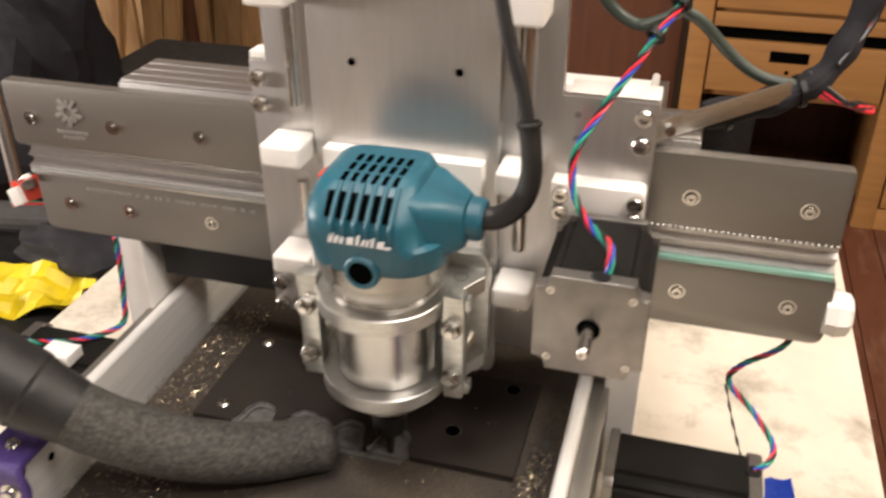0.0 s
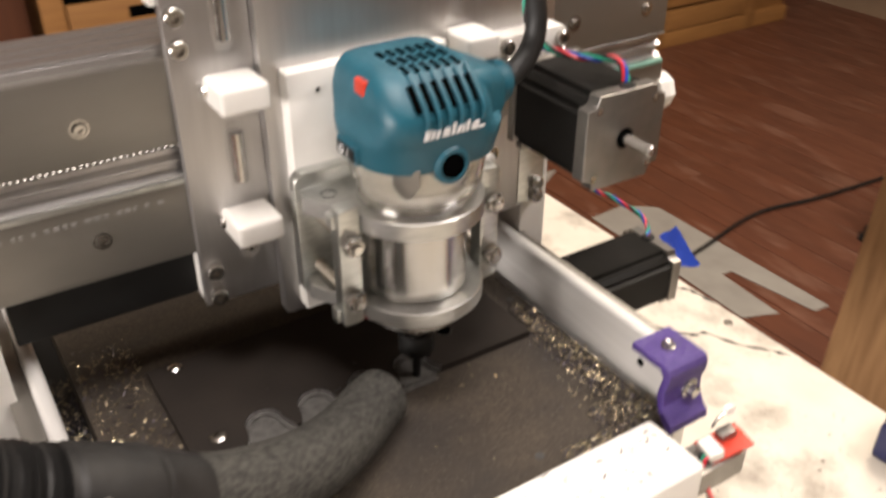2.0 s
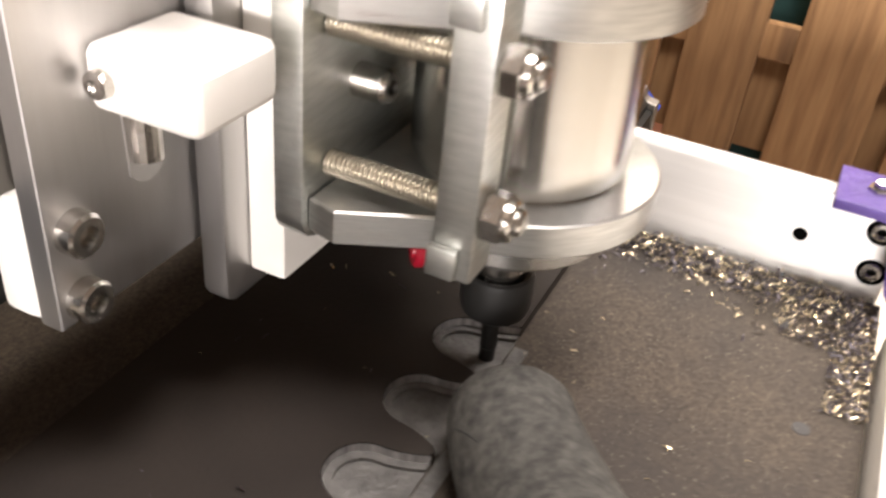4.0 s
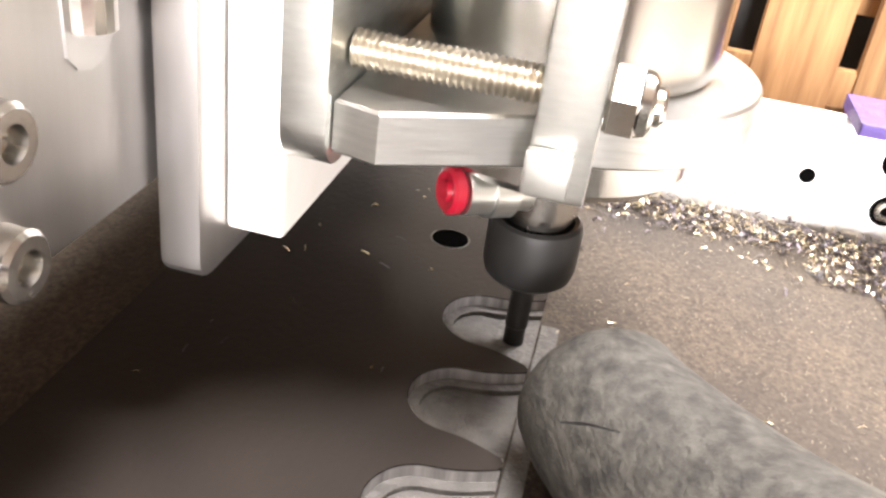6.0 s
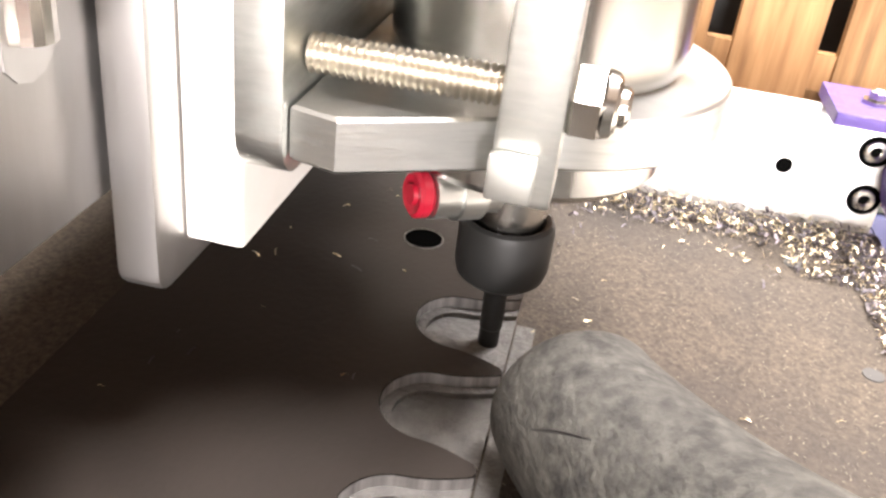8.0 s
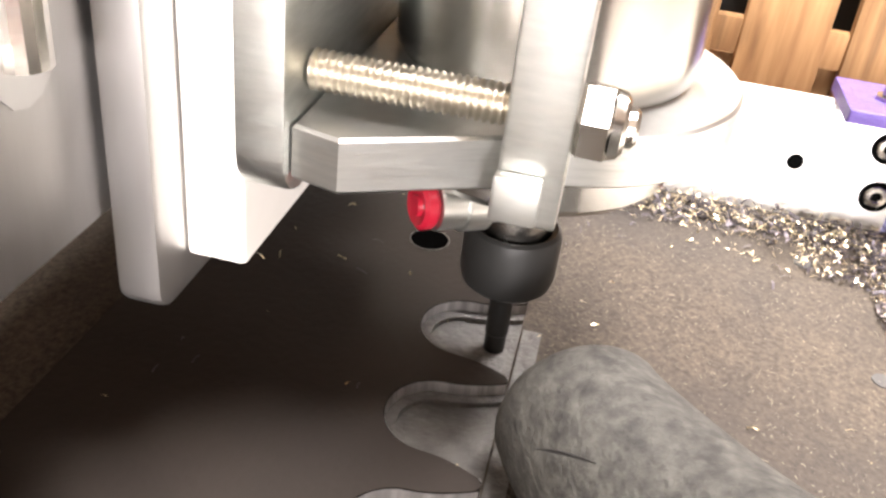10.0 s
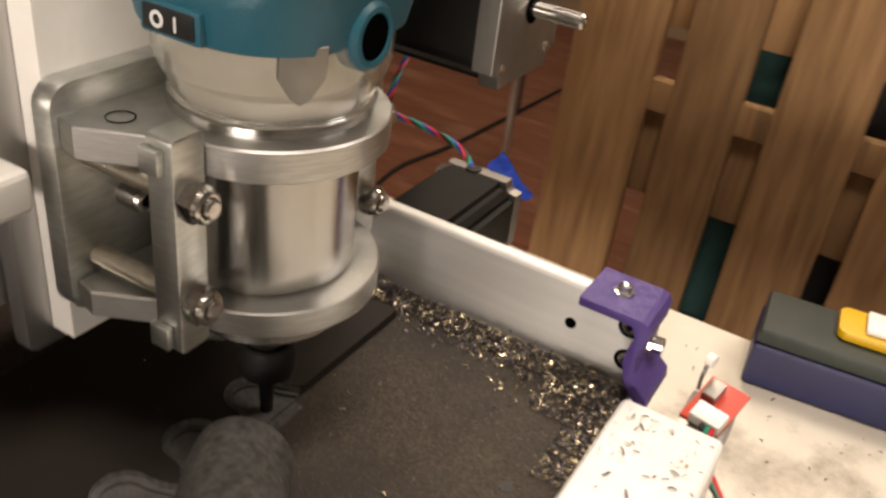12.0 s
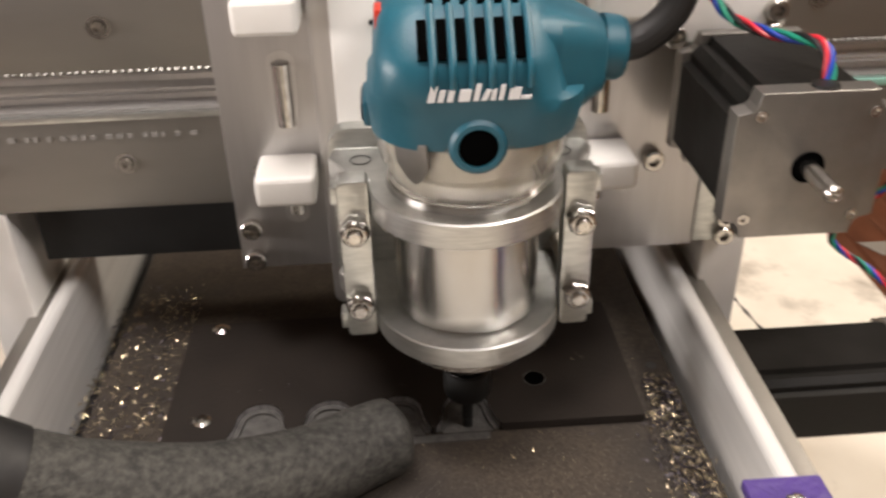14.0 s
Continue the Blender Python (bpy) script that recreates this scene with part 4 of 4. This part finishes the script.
part("tail", tube([(0.128, 0.048, 0.244), (0.142, 0.052, 0.236), (0.158, 0.055, 0.220), (0.176, 0.056, 0.208), (0.200, 0.060, 0.203)], 0.0032, 12), CABLE, cable)
for p in ((0.120, 0.010, 0.238), (0.130, 0.024, 0.251)):
    part("cable_tie", lathe(p, (0.5, 0.6, 0.6), [(0, 0.0040), (0, 0.0052), (0.003, 0.0052), (0.003, 0.0040)], 16), BLACK, cable)

# ---- vacuum hose ----
hose = thing("vacuum_hose", (-0.1, -0.1, 0.0), "dusty black rubber vacuum hose lying across the bed", "hose")
P = [(-0.0265, -0.0785, 0.0145), (-0.0415, -0.0862, 0.0155), (-0.0655, -0.1035, 0.0203), (-0.095, -0.1225, 0.0325), (-0.128, -0.1345, 0.0480), (-0.150, -0.1395, 0.0605)]


def tip_radius(s):
    return (0.0152 + 0.0022 * min(1.0, s * 1.8)) * (1 - max(0.0, 1 - s / 0.10) ** 2.6 * 0.55)


part("nozzle", tube(P, tip_radius, 36, 14), RUBBER, hose, "worn dusty rubber nozzle")
part("crack", tube([(-0.0530, -0.0745, 0.0245), (-0.0548, -0.0772, 0.0266), (-0.0566, -0.0790, 0.0283), (-0.0600, -0.0830, 0.0311)], lambda t: 0.00030 * math.sin(math.pi * (0.1 + 0.8 * t)), 6), CUFF, hose, "dark crack in the rubber")
part("nozzle_mouth", lathe((-0.0267, -0.0784, 0.0145), (-0.94, -0.32, 0.02), [(0.0, 0.0), (0.0, 0.0072), (0.0002, 0.0078)], 30), DARK, hose)
part("neck", tube([(-0.148, -0.1390, 0.0595), (-0.158, -0.1413, 0.0662), (-0.166, -0.1430, 0.0718)], lambda s: 0.0178 + 0.0028 * s, 32), CUFF, hose)
part("cuff", tube([(-0.165, -0.1428, 0.0712), (-0.180, -0.1452, 0.0815), (-0.196, -0.1468, 0.0920)], lambda s: 0.0216 if 0.08 < s < 0.92 else 0.0206, 32), CUFF, hose, "smooth black cuff with a raised grip")
part("grip", box(-0.1885, -0.1765, -0.1685, -0.1615, 0.0930, 0.0990, 0.001), MOTOR_STEEL, hose)
part("bellows", tube([(-0.195, -0.1467, 0.0915), (-0.225, -0.1470, 0.110), (-0.26, -0.1430, 0.122), (-0.31, -0.140, 0.125), (-0.37, -0.13, 0.10), (-0.42, -0.13, 0.02), (-0.45, -0.15, -0.15), (-0.46, -0.2, -0.45), (-0.46, -0.3, -0.77)], lambda s: 0.0188 + 0.0022 * math.sin(s * 520), 20, 34), CUFF, hose, "ribbed flexible hose")


# ---- purple clips ----
def clip(label):
    c = thing("rail_clip", (0, 0, 0), label, "clip", "clips on the rail ends")
    side = [(0.0, 0.0), (0.0, 0.004), (-0.0245, 0.004), (-0.0270, 0.003), (-0.0285, 0.000), (-0.0280, -0.006), (-0.0262, -0.012), (-0.0270, -0.020), (-0.0305, -0.026), (-0.0340, -0.029), (-0.0345, -0.033), (-0.0310, -0.0335), (-0.0275, -0.030), (-0.0235, -0.024), (-0.0215, -0.016), (-0.0222, -0.010), (-0.0235, -0.004), (-0.0215, 0.0)]
    part("clip_body", prism(side, -0.0135, 0.0135, "x", 0.0008), PURPLE, c)
    part("screw", lathe((0, -0.0125, 0.004), (0, 0, 1), [(0, 0), (0, 0.0042), (0.001, 0.0042), (0.0012, 0.0026), (0.0034, 0.0026), (0.0038, 0.0014), (0.003, 0)], 6), STEEL, c)
    part("bolt", lathe((0.0045, -0.0262, -0.0155), (0.1, -1, 0), [(0, 0), (0, 0.0058), (0.0012, 0.0058), (0.0014, 0.0034), (0.0052, 0.0034), (0.0056, 0.002), (0.0056, 0)], 14), STEEL, c)
    return c


clip_a = clip("purple printed clip bolted to the rail end")
clip_a.matrix_world = pose(0.0985, -0.1385, 0.0345)
clip_b = copy_thing(clip_a, pose(-0.182, -0.1385, 0.0345))


# ---- limit switches ----
def limit_switch(label):
    s = thing("limit_switch", (0, 0, 0), label, "limit switch", "limit switches")
    part("board", box(-0.011, 0.013, -0.008, 0.008, 0.0, 0.0016, 0.0002), RED, s, "red circuit board")
    part("connector", box(-0.012, -0.004, -0.008, 0.004, 0.0017, 0.0068, 0.0005), WHITE, s, "white plug")
    part("microswitch", box(0.000, 0.009, 0.000, 0.006, 0.0017, 0.0060, 0.0005), MOTOR_STEEL, s)
    part("lever", tube([(-0.001, 0.007, 0.0070), (0.004, 0.0085, 0.0095), (0.011, 0.0095, 0.0110)], 0.0008, 8), STEEL, s)
    part("roller", lathe((0.011, 0.0075, 0.0115), (0, 1, 0), [(0, 0), (0, 0.0028), (0.003, 0.0028), (0.003, 0)], 14), WHITE, s)
    for k, mat in enumerate((W_RED, W_GREEN, W_BLACK)):
        part("lead", tube([(-0.012, -0.006 + 0.002 * k, 0.005), (-0.015, -0.007 + 0.002 * k, 0.003), (-0.0165, -0.010 + 0.002 * k, -0.010), (-0.014 - 0.001 * k, -0.020, -0.035), (-0.022, -0.034, -0.060), (-0.05, -0.04, -0.095)], 0.0009, 8), mat, s)
    return s


ls = limit_switch("red limit switch board with a white plug and thin wires")
ls.matrix_world = pose(0.0985, -0.1950, 0.0050, 0, -14, -12)
part_b = single("switch_holder", box(0.0765, 0.1080, -0.203, -0.185, -0.012, 0.0030, 0.0008), MOTOR_STEEL, "small grey holder block at the end of the cross bar", "holder")
ls2 = copy_thing(ls, pose(-0.2760, 0.006, 0.104, 80, -20, 10))
ls2["label"] = "red limit switch board at the end of the gantry beam"
rear = thing("rear_cross_bar", (-0.03, 0.58, TABLE_Z), "thick white plastic cross bar at the far bed end", "machine bar")
part("bar", box(-0.185, 0.10, 0.562, 0.600, -0.018, 0.012, 0.0025), WHITE_DIRTY, rear)
for x in (-0.16, 0.08):
    part("support", box(x - 0.015, x + 0.015, 0.568, 0.594, TABLE_Z, -0.0182, 0.001), BLACK, rear)
ls3 = copy_thing(ls, pose(-0.200, 0.578, 0.004, 0, 10, 175))
ls3["label"] = "red limit switch board at the far cross bar"
# ---- charger box on the table ----
pack = thing("tool_case", (0.27, -0.25, TABLE_Z), "navy and grey-green plastic tool case with a yellow handle", "tool case")
bm = box(0.0, 0.05, -0.17, 0.0, 0.0, 0.028, 0.004, 3)
bm.transform(Matrix.Translation((0.265, -0.190, TABLE_Z)) @ Matrix.Rotation(radians(6), 4, "Z"))
part("lower_shell", bm, NAVY, pack)
bm = box(0.001, 0.049, -0.169, -0.001, 0.0282, 0.038, 0.003, 3)
bm.transform(Matrix.Translation((0.265, -0.190, TABLE_Z)) @ Matrix.Rotation(radians(6), 4, "Z"))
part("lid", bm, MOSS, pack)
bm = prism(rounded(0.016, 0.046, -0.150, -0.040, 0.006, 4), 0.0382, 0.0440, "z", 0.002)
bm.transform(Matrix.Translation((0.265, -0.190, TABLE_Z)) @ Matrix.Rotation(radians(6), 4, "Z"))
part("yellow_frame", bm, YELLOW, pack, "yellow plastic frame")
for k, mat in enumerate((GREEN, RED, WHITE)):
    bm = box(0.020, 0.042, -0.140 + 0.030 * k, -0.114 + 0.030 * k, 0.0442, 0.0480, 0.002)
    bm.transform(Matrix.Translation((0.265, -0.190, TABLE_Z)) @ Matrix.Rotation(radians(6), 4, "Z"))
    part("coloured_piece", bm, mat, pack)

# ---- pallet ----
pallet = thing("wooden_pallet", (0.87, -0.1, FLOOR_Z), "old weathered wooden pallet standing upright behind the table", "pallet")
for y0, y1 in ((0.064, 0.178), (-0.046, 0.040), (-0.183, -0.082), (-0.306, -0.213), (-0.420, -0.335), (-0.54, -0.455), (-0.66, -0.575)):
    bm = box(0.845, 0.863, y0, y1, FLOOR_Z, 0.55, 0.0025)
    for v in bm.verts:
        v.co.y += 0.004 * math.sin(v.co.z * 9 + y0 * 40)
    bm.transform(Matrix.Translation((0.85, 0, FLOOR_Z)) @ Matrix.Rotation(radians(3.0), 4, "Y") @ Matrix.Translation((-0.85, 0, -FLOOR_Z)))
    part("slat", bm, PALLET, pallet)
for z0, z1, x in ((-0.315, -0.197, 0.905), (-0.191, -0.150, 0.885), (-0.62, -0.50, 0.885), (0.16, 0.28, 0.905), (-0.10, -0.02, 0.955)):
    bm = box(x, x + 0.02, -0.66, 0.165, z0, z1, 0.0025)
    part("cross_board", bm, PALLET, pallet)
single("rag", box(0.99, 1.03, -0.14, 0.02, FLOOR_Z, 0.02, 0.01), node_material("dark_teal_cloth", (0.015, 0.06, 0.055), 0.9, bump=0.2), "dark teal cloth hanging behind the pallet slats", "cloth")
single("dark_crate", box(1.0, 1.3, -0.7, -0.16, FLOOR_Z, -0.05, 0.01), BLACK, "dark crate standing behind the pallet", "crate")
clampbar = thing("bar_clamp", (1.69, 0.605, FLOOR_Z), "long pale bar clamp with a red handle standing on the floor", "clamp")
part("bar", box(1.678, 1.702, 0.600, 0.612, FLOOR_Z + 0.03, -0.46, 0.002), ALU_SAWN, clampbar)
part("foot", lathe((1.69, 0.606, FLOOR_Z), (0, 0, 1), [(0, 0), (0, 0.030), (0.008, 0.030), (0.014, 0.022), (0.034, 0.020), (0.034, 0)], 18), BLACK, clampbar)
part("jaw", box(1.665, 1.720, 0.590, 0.622, -0.47, -0.365, 0.008, 3), BLACK, clampbar)
part("screw", rod((1.715, 0.606, -0.62), (1.715, 0.606, -0.37), 0.008, 12), BLACK, clampbar)
part("handle", lathe((1.70, 0.606, -0.365), (0.04, 0, 1), [(0, 0), (0, 0.016), (0.01, 0.021), (0.06, 0.019), (0.11, 0.022), (0.125, 0.014), (0.125, 0)], 18), RED, clampbar)
floor_cord = thing("extension_lead", (1.2, 0.7, FLOOR_Z), "black cord running across the floor boards", "cord")
part("cord", tube([(0.55, 0.62, FLOOR_Z + 0.008), (0.95, 0.72, FLOOR_Z + 0.008), (1.30, 0.79, FLOOR_Z + 0.008), (1.55, 0.835, FLOOR_Z + 0.008), (1.80, 0.80, FLOOR_Z + 0.008), (2.4, 0.76, FLOOR_Z + 0.008)], 0.005, 10), BLACK, floor_cord)

# ---- cabinet along the back ----
cab = thing("drawer_cabinet", (1.4, 2.1, FLOOR_Z), "long honey-coloured wooden drawer cabinet with dark finger slots", "cabinet")
CF = 1.90
part("carcass", box(0.65, 2.95, CF + 0.02, CF + 0.55, FLOOR_Z, 0.12, 0.003), OAK, cab)
part("carcass", box(0.17, 0.649, CF + 0.02, CF + 0.55, -0.470, 0.12, 0.003), OAK, cab)
part("back_panel", box(0.17, 0.649, CF + 0.50, CF + 0.55, FLOOR_Z, -0.471, 0.003), PANEL, cab)
part("side_panel", box(0.145, 0.1695, CF + 0.02, CF + 0.55, FLOOR_Z, 0.12, 0.003), OAK, cab)
single("black_box", box(0.20, 0.33, CF + 0.06, CF + 0.30, FLOOR_Z, -0.490, 0.01), BLACK, "black box standing in the open cabinet compartment", "box")
part("top", box(0.10, 3.0, CF - 0.02, CF + 0.56, 0.121, 0.16, 0.004), OAK, cab)
xs = [0.123, 0.615, 1.17, 1.675, 2.20, 2.70]
for x in xs:
    part("post", box(x, x + 0.055, CF - 0.005, CF + 0.0195, FLOOR_Z, 0.12, 0.003), OAK, cab)
part("plinth", box(0.65, 2.95, CF - 0.002, CF + 0.0195, FLOOR_Z, FLOOR_Z + 0.06, 0.002), OAK, cab)
for a, b in zip(xs, xs[1:]):
    x0, x1 = a + 0.06, b - 0.005
    if a < 0.2:
        part("shadow_gap", box(x0, x1, CF + 0.010, CF + 0.019, -0.312, -0.282, 0), DARK, cab)
        part("cross_rail", box(x0, x1, CF - 0.004, CF + 0.018, -0.281, -0.245, 0.003), OAK, cab)
    for z0, z1 in ((-0.735, -0.660), (-0.645, -0.465), (-0.450, -0.275), (-0.235, -0.080), (-0.065, 0.10)):
        if a < 0.2:
            if z1 < -0.46:
                continue
            z1 = -0.313 if z1 < -0.2 else z1
        d = part("drawer", box(x0, x1, CF - 0.004, CF + 0.018, z0, z1, 0.004), OAK, cab, "wooden drawer front")
        mid = (x0 + x1) / 2 - 0.02
        if z1 - z0 > 0.1:
            part("finger_slot", box(mid - 0.047, mid + 0.047, CF - 0.0055, CF - 0.003, z1 - 0.050, z1 - 0.022, 0.001), DARK, d)
            part("keyhole", lathe((mid, CF - 0.0035, z1 - 0.075), (0, -1, 0), [(0, 0), (0, 0.006), (0.002, 0.005), (0.002, 0)], 12), DARK, d)

# ---- leaning boards and things along the back left ----
single("door_panel", box(-0.345, 0.105, CF + 0.08, CF + 0.11, FLOOR_Z, 0.9, 0.004), PANEL, "dark red-brown wooden panel standing beside the cabinet", "panel")
single("wood_post", box(-0.415, -0.350, CF + 0.02, CF + 0.085, FLOOR_Z, 0.9, 0.004), OAK, "honey-coloured upright wooden post", "post")
rng = random.Random(11)
x = -2.2
while x < -0.46:
    w = rng.uniform(0.03, 0.10)
    h = rng.uniform(0.7, 1.4)
    bm = box(0, w, 0, 0.022, 0, h, 0.003)
    y = rng.uniform(1.95, 2.25)
    bm.transform(Matrix.Translation((x, y, FLOOR_Z)) @ Matrix.Rotation(radians(rng.uniform(-9, 7)), 4, "Y") @ Matrix.Rotation(radians(rng.uniform(-10, -3)), 4, "X"))
    ob = single("leaning_board", bm, PANEL if rng.random() < 0.2 else PLANK, "narrow offcut board leaning against the back wall", "board", "boards leaning on the back wall")
    x += w * rng.uniform(0.7, 1.3)
single("teal_board", box(-0.62, -0.56, 1.86, 1.875, FLOOR_Z, 0.1, 0.003), node_material("pale_teal_paint", (0.22, 0.32, 0.33), 0.6), "narrow pale teal painted board among the planks", "board")


def lump(name, centre, size, material, label, category, seed):
    bm = bmesh.new()
    bmesh.ops.create_icosphere(bm, subdivisions=4, radius=1.0)
    for v in bm.verts:
        n = noise.noise(v.co * 1.6 + Vector((seed, 0, 0))) * 0.35 + noise.noise(v.co * 4.0 + Vector((0, seed, 0))) * 0.10
        v.co *= 1 + n
        v.co = Vector((centre[0] + v.co.x * size[0], centre[1] + v.co.y * size[1], centre[2] + max(v.co.z, -0.95) * size[2]))
    return single(name, bm, material, label, category)


lump("black_coat", (-1.62, 1.45, -0.42), (0.34, 0.22, 0.40), CLOTH, "heap of black cloth on the floor by the boards", "cloth", 3.0)
single("pink_strap", tube([(-1.27, 1.28, -0.50), (-1.25, 1.27, -0.44), (-1.27, 1.28, -0.38)], 0.012, 10), PINK, "short pink strap on the black cloth", "strap")
chair = thing("folding_chair", (-1.1, 1.6, FLOOR_Z), "dark grey padded chair with pale metal legs", "chair")
part("seat", box(-1.42, -0.92, 1.50, 1.86, -0.50, -0.43, 0.02, 3), GREYCLOTH, chair)
for p, q in (((-1.40, 1.52, -0.505), (-1.44, 1.50, FLOOR_Z)), ((-0.94, 1.52, -0.505), (-0.90, 1.50, FLOOR_Z)), ((-1.40, 1.84, -0.505), (-1.44, 1.86, FLOOR_Z)), ((-0.94, 1.84, -0.505), (-0.90, 1.86, FLOOR_Z))):
    part("leg", rod(q, p, 0.011, 12), ALU_SAWN, chair)
stand = thing("metal_pole", (-1.0, 0.7, FLOOR_Z), "slim pale metal pole standing behind the machine", "pole")
part("pole", rod((-0.99, 0.72, FLOOR_Z), (-1.10, 0.86, 0.6), 0.012, 12), ALU_SAWN, stand)
part("collar", rod((-1.072, 0.824, 0.30), (-1.076, 0.829, 0.33), 0.016, 12), BLACK, stand)
low_shelf = thing("low_bench", (-0.75, 0.3, FLOOR_Z), "dark low bench beside the work table", "bench")
part("top", box(-1.05, -0.43, -0.25, 0.60, -0.33, -0.30, 0.004), BLACK, low_shelf)
for px in (-1.0, -0.48):
    for py in (-0.2, 0.55):
        part("leg", box(px - 0.02, px + 0.02, py - 0.02, py + 0.02, FLOOR_Z, -0.331, 0.002), BLACK, low_shelf)
bm = bmesh.new()
bmesh.ops.create_grid(bm, x_segments=14, y_segments=10, size=1.0)
for v in bm.verts:
    v.co = Vector((-0.70 + v.co.x * 0.10, 0.385 + v.co.y * 0.06 + v.co.x * 0.03, -0.285 + 0.03 * noise.noise(v.co * 2.3) + 0.05 * max(0.0, v.co.x * v.co.y)))
bmesh.ops.solidify(bm, geom=bm.faces[:], thickness=0.001)
single("yellow_bag", bm, YELLOW_BAG, "crumpled bright yellow plastic sheet on the low bench", "bag")
lump("black_bag", (-0.63, 0.475, -0.268), (0.13, 0.05, 0.035), CLOTH, "crumpled black bag on the low bench", "bag", 8.0)
grey_hose = single("grey_hose", tube([(-1.05, 0.50, -0.272), (-0.85, 0.53, -0.272), (-0.66, 0.565, -0.272), (-0.52, 0.58, -0.272), (-0.445, 0.59, -0.272)], 0.024, 16), GREYCLOTH, "thick grey hose lying along the low bench", "hose")


# ---- chips ----
def chips(name, material, label, spots, seed, size=(0.0016, 0.0045)):
    """Many little curled metal shavings, strewn over the given stretches: (x0, x1, y0, y1, z, count, height)."""
    r = random.Random(seed)
    verts, faces = [], []
    for x0, x1, y0, y1, z, count, height in spots:
        for _ in range(count):
            a, t = r.uniform(0, math.tau), r.uniform(-0.7, 0.7)
            l = r.uniform(*size)
            w = l * r.uniform(0.07, 0.24)
            c = Vector((r.uniform(x0, x1), r.uniform(y0, y1), z + 0.0004 + r.random() ** 2 * height))
            d = Vector((math.cos(a) * math.cos(t), math.sin(a) * math.cos(t), abs(math.sin(t)) * 0.6)) * l * 0.5
            s = Vector((-math.sin(a), math.cos(a), r.uniform(-0.6, 0.6))) * w * 0.5
            bend = Vector((0, 0, r.uniform(0, 0.3) * l))
            n = len(verts)
            verts += [c - d - s, c - d + s, c + s + bend, c - s + bend, c + d - s, c + d + s]
            faces += [(n, n + 1, n + 2, n + 3), (n + 3, n + 2, n + 5, n + 4)]
    me = bpy.data.meshes.new(name)
    me.from_pydata([tuple(v) for v in verts], [], faces)
    me.materials.append(material)
    return tagged(new(name, me), label, "metal chips", kind="stuff")


BRIGHT = [(0.0805, 0.0935, -0.162, -0.040, 0.0, 1150, 0.0032), (0.074, 0.086, -0.162, -0.060, 0.0, 260, 0.0012), (0.030, 0.085, -0.1645, -0.152, 0.0, 420, 0.003), (0.060, 0.083, -0.158, -0.135, 0.0, 170, 0.002), (0.060, 0.090, -0.150, -0.100, 0.0, 90, 0.001),
          (-0.1775, -0.1645, -0.14, 0.06, -0.018, 900, 0.006), (-0.162, -0.128, -0.11, 0.06, 0.0, 420, 0.001), (-0.155, -0.100, -0.155, -0.115, 0.0, 260, 0.003), (-0.16, 0.09, -0.15, 0.0, 0.0, 70, 0.0006), (-0.12, 0.06, -0.06, 0.015, 0.0046, 16, 0.0003), (0.045, 0.072, -0.200, -0.170, 0.0121, 40, 0.001)]
chips("bright_chips", CHIP, "scattered gold and silver metal shavings on the bed", BRIGHT, 21, (0.0009, 0.0025))
chips("dark_shavings", CHIP_DARK, "dark curled metal shavings piled along the rails", [(a, b, c, d, z, int(n * 0.75), h) for a, b, c, d, z, n, h in BRIGHT if z < 0.01 and n > 100], 22, (0.0014, 0.0040))
chips("fine_dust", DUST, "fine tan dust and fibres over the bed", [(-0.15, 0.096, -0.163, 0.02, 0.0, 9000, 0.0001)], 23, (0.0003, 0.0011))
chips("black_slivers", CHIP_DARK, "thin dark slivers strewn over the cross bar and table", [(-0.02, 0.075, -0.203, -0.168, 0.0121, 90, 0.0004), (0.11, 0.28, -0.34, -0.12, TABLE_Z, 130, 0.0004), (0.05, 0.09, -0.15, -0.07, 0.0, 22, 0.0004), (-0.10, 0.05, -0.05, 0.01, 0.0046, 14, 0.0003)], 29, (0.0010, 0.0036))

chips("loose_flakes", CHIP, "loose bright metal flakes beside the work sheet", [(-0.162, -0.129, -0.11, 0.05, 0.0, 170, 0.001), (0.088, 0.098, -0.155, -0.09, 0.0, 40, 0.002), (-0.176, -0.166, -0.12, 0.03, -0.014, 90, 0.003)], 31, (0.0018, 0.0034))

# ---- floor boards ----
board_mesh = None
for i, x in enumerate(np.arange(-3.15, 3.35, 0.085)):
    for y, share in (((-2.5, 1.0), (-0.71, 1.0), (1.08, 0.86)) if i % 2 else ((-2.5, 0.5), (-1.605, 1.0), (0.185, 1.0), (1.975, 0.36))):
        if board_mesh is None:
            bm = box(0, 0.083, 0, 1.79, -0.003, 0.0, 0.001, 1)
            board_mesh = bpy.data.meshes.new("plank")
            bm.to_mesh(board_mesh)
            bm.free()
            board_mesh.materials.append(FLOORWOOD)
        ob = new("plank", board_mesh)
        ob.parent = floor
        ob.location = Vector((x, y, FLOOR_Z)) - ORIGIN[floor.name]
        ob.scale.y = share
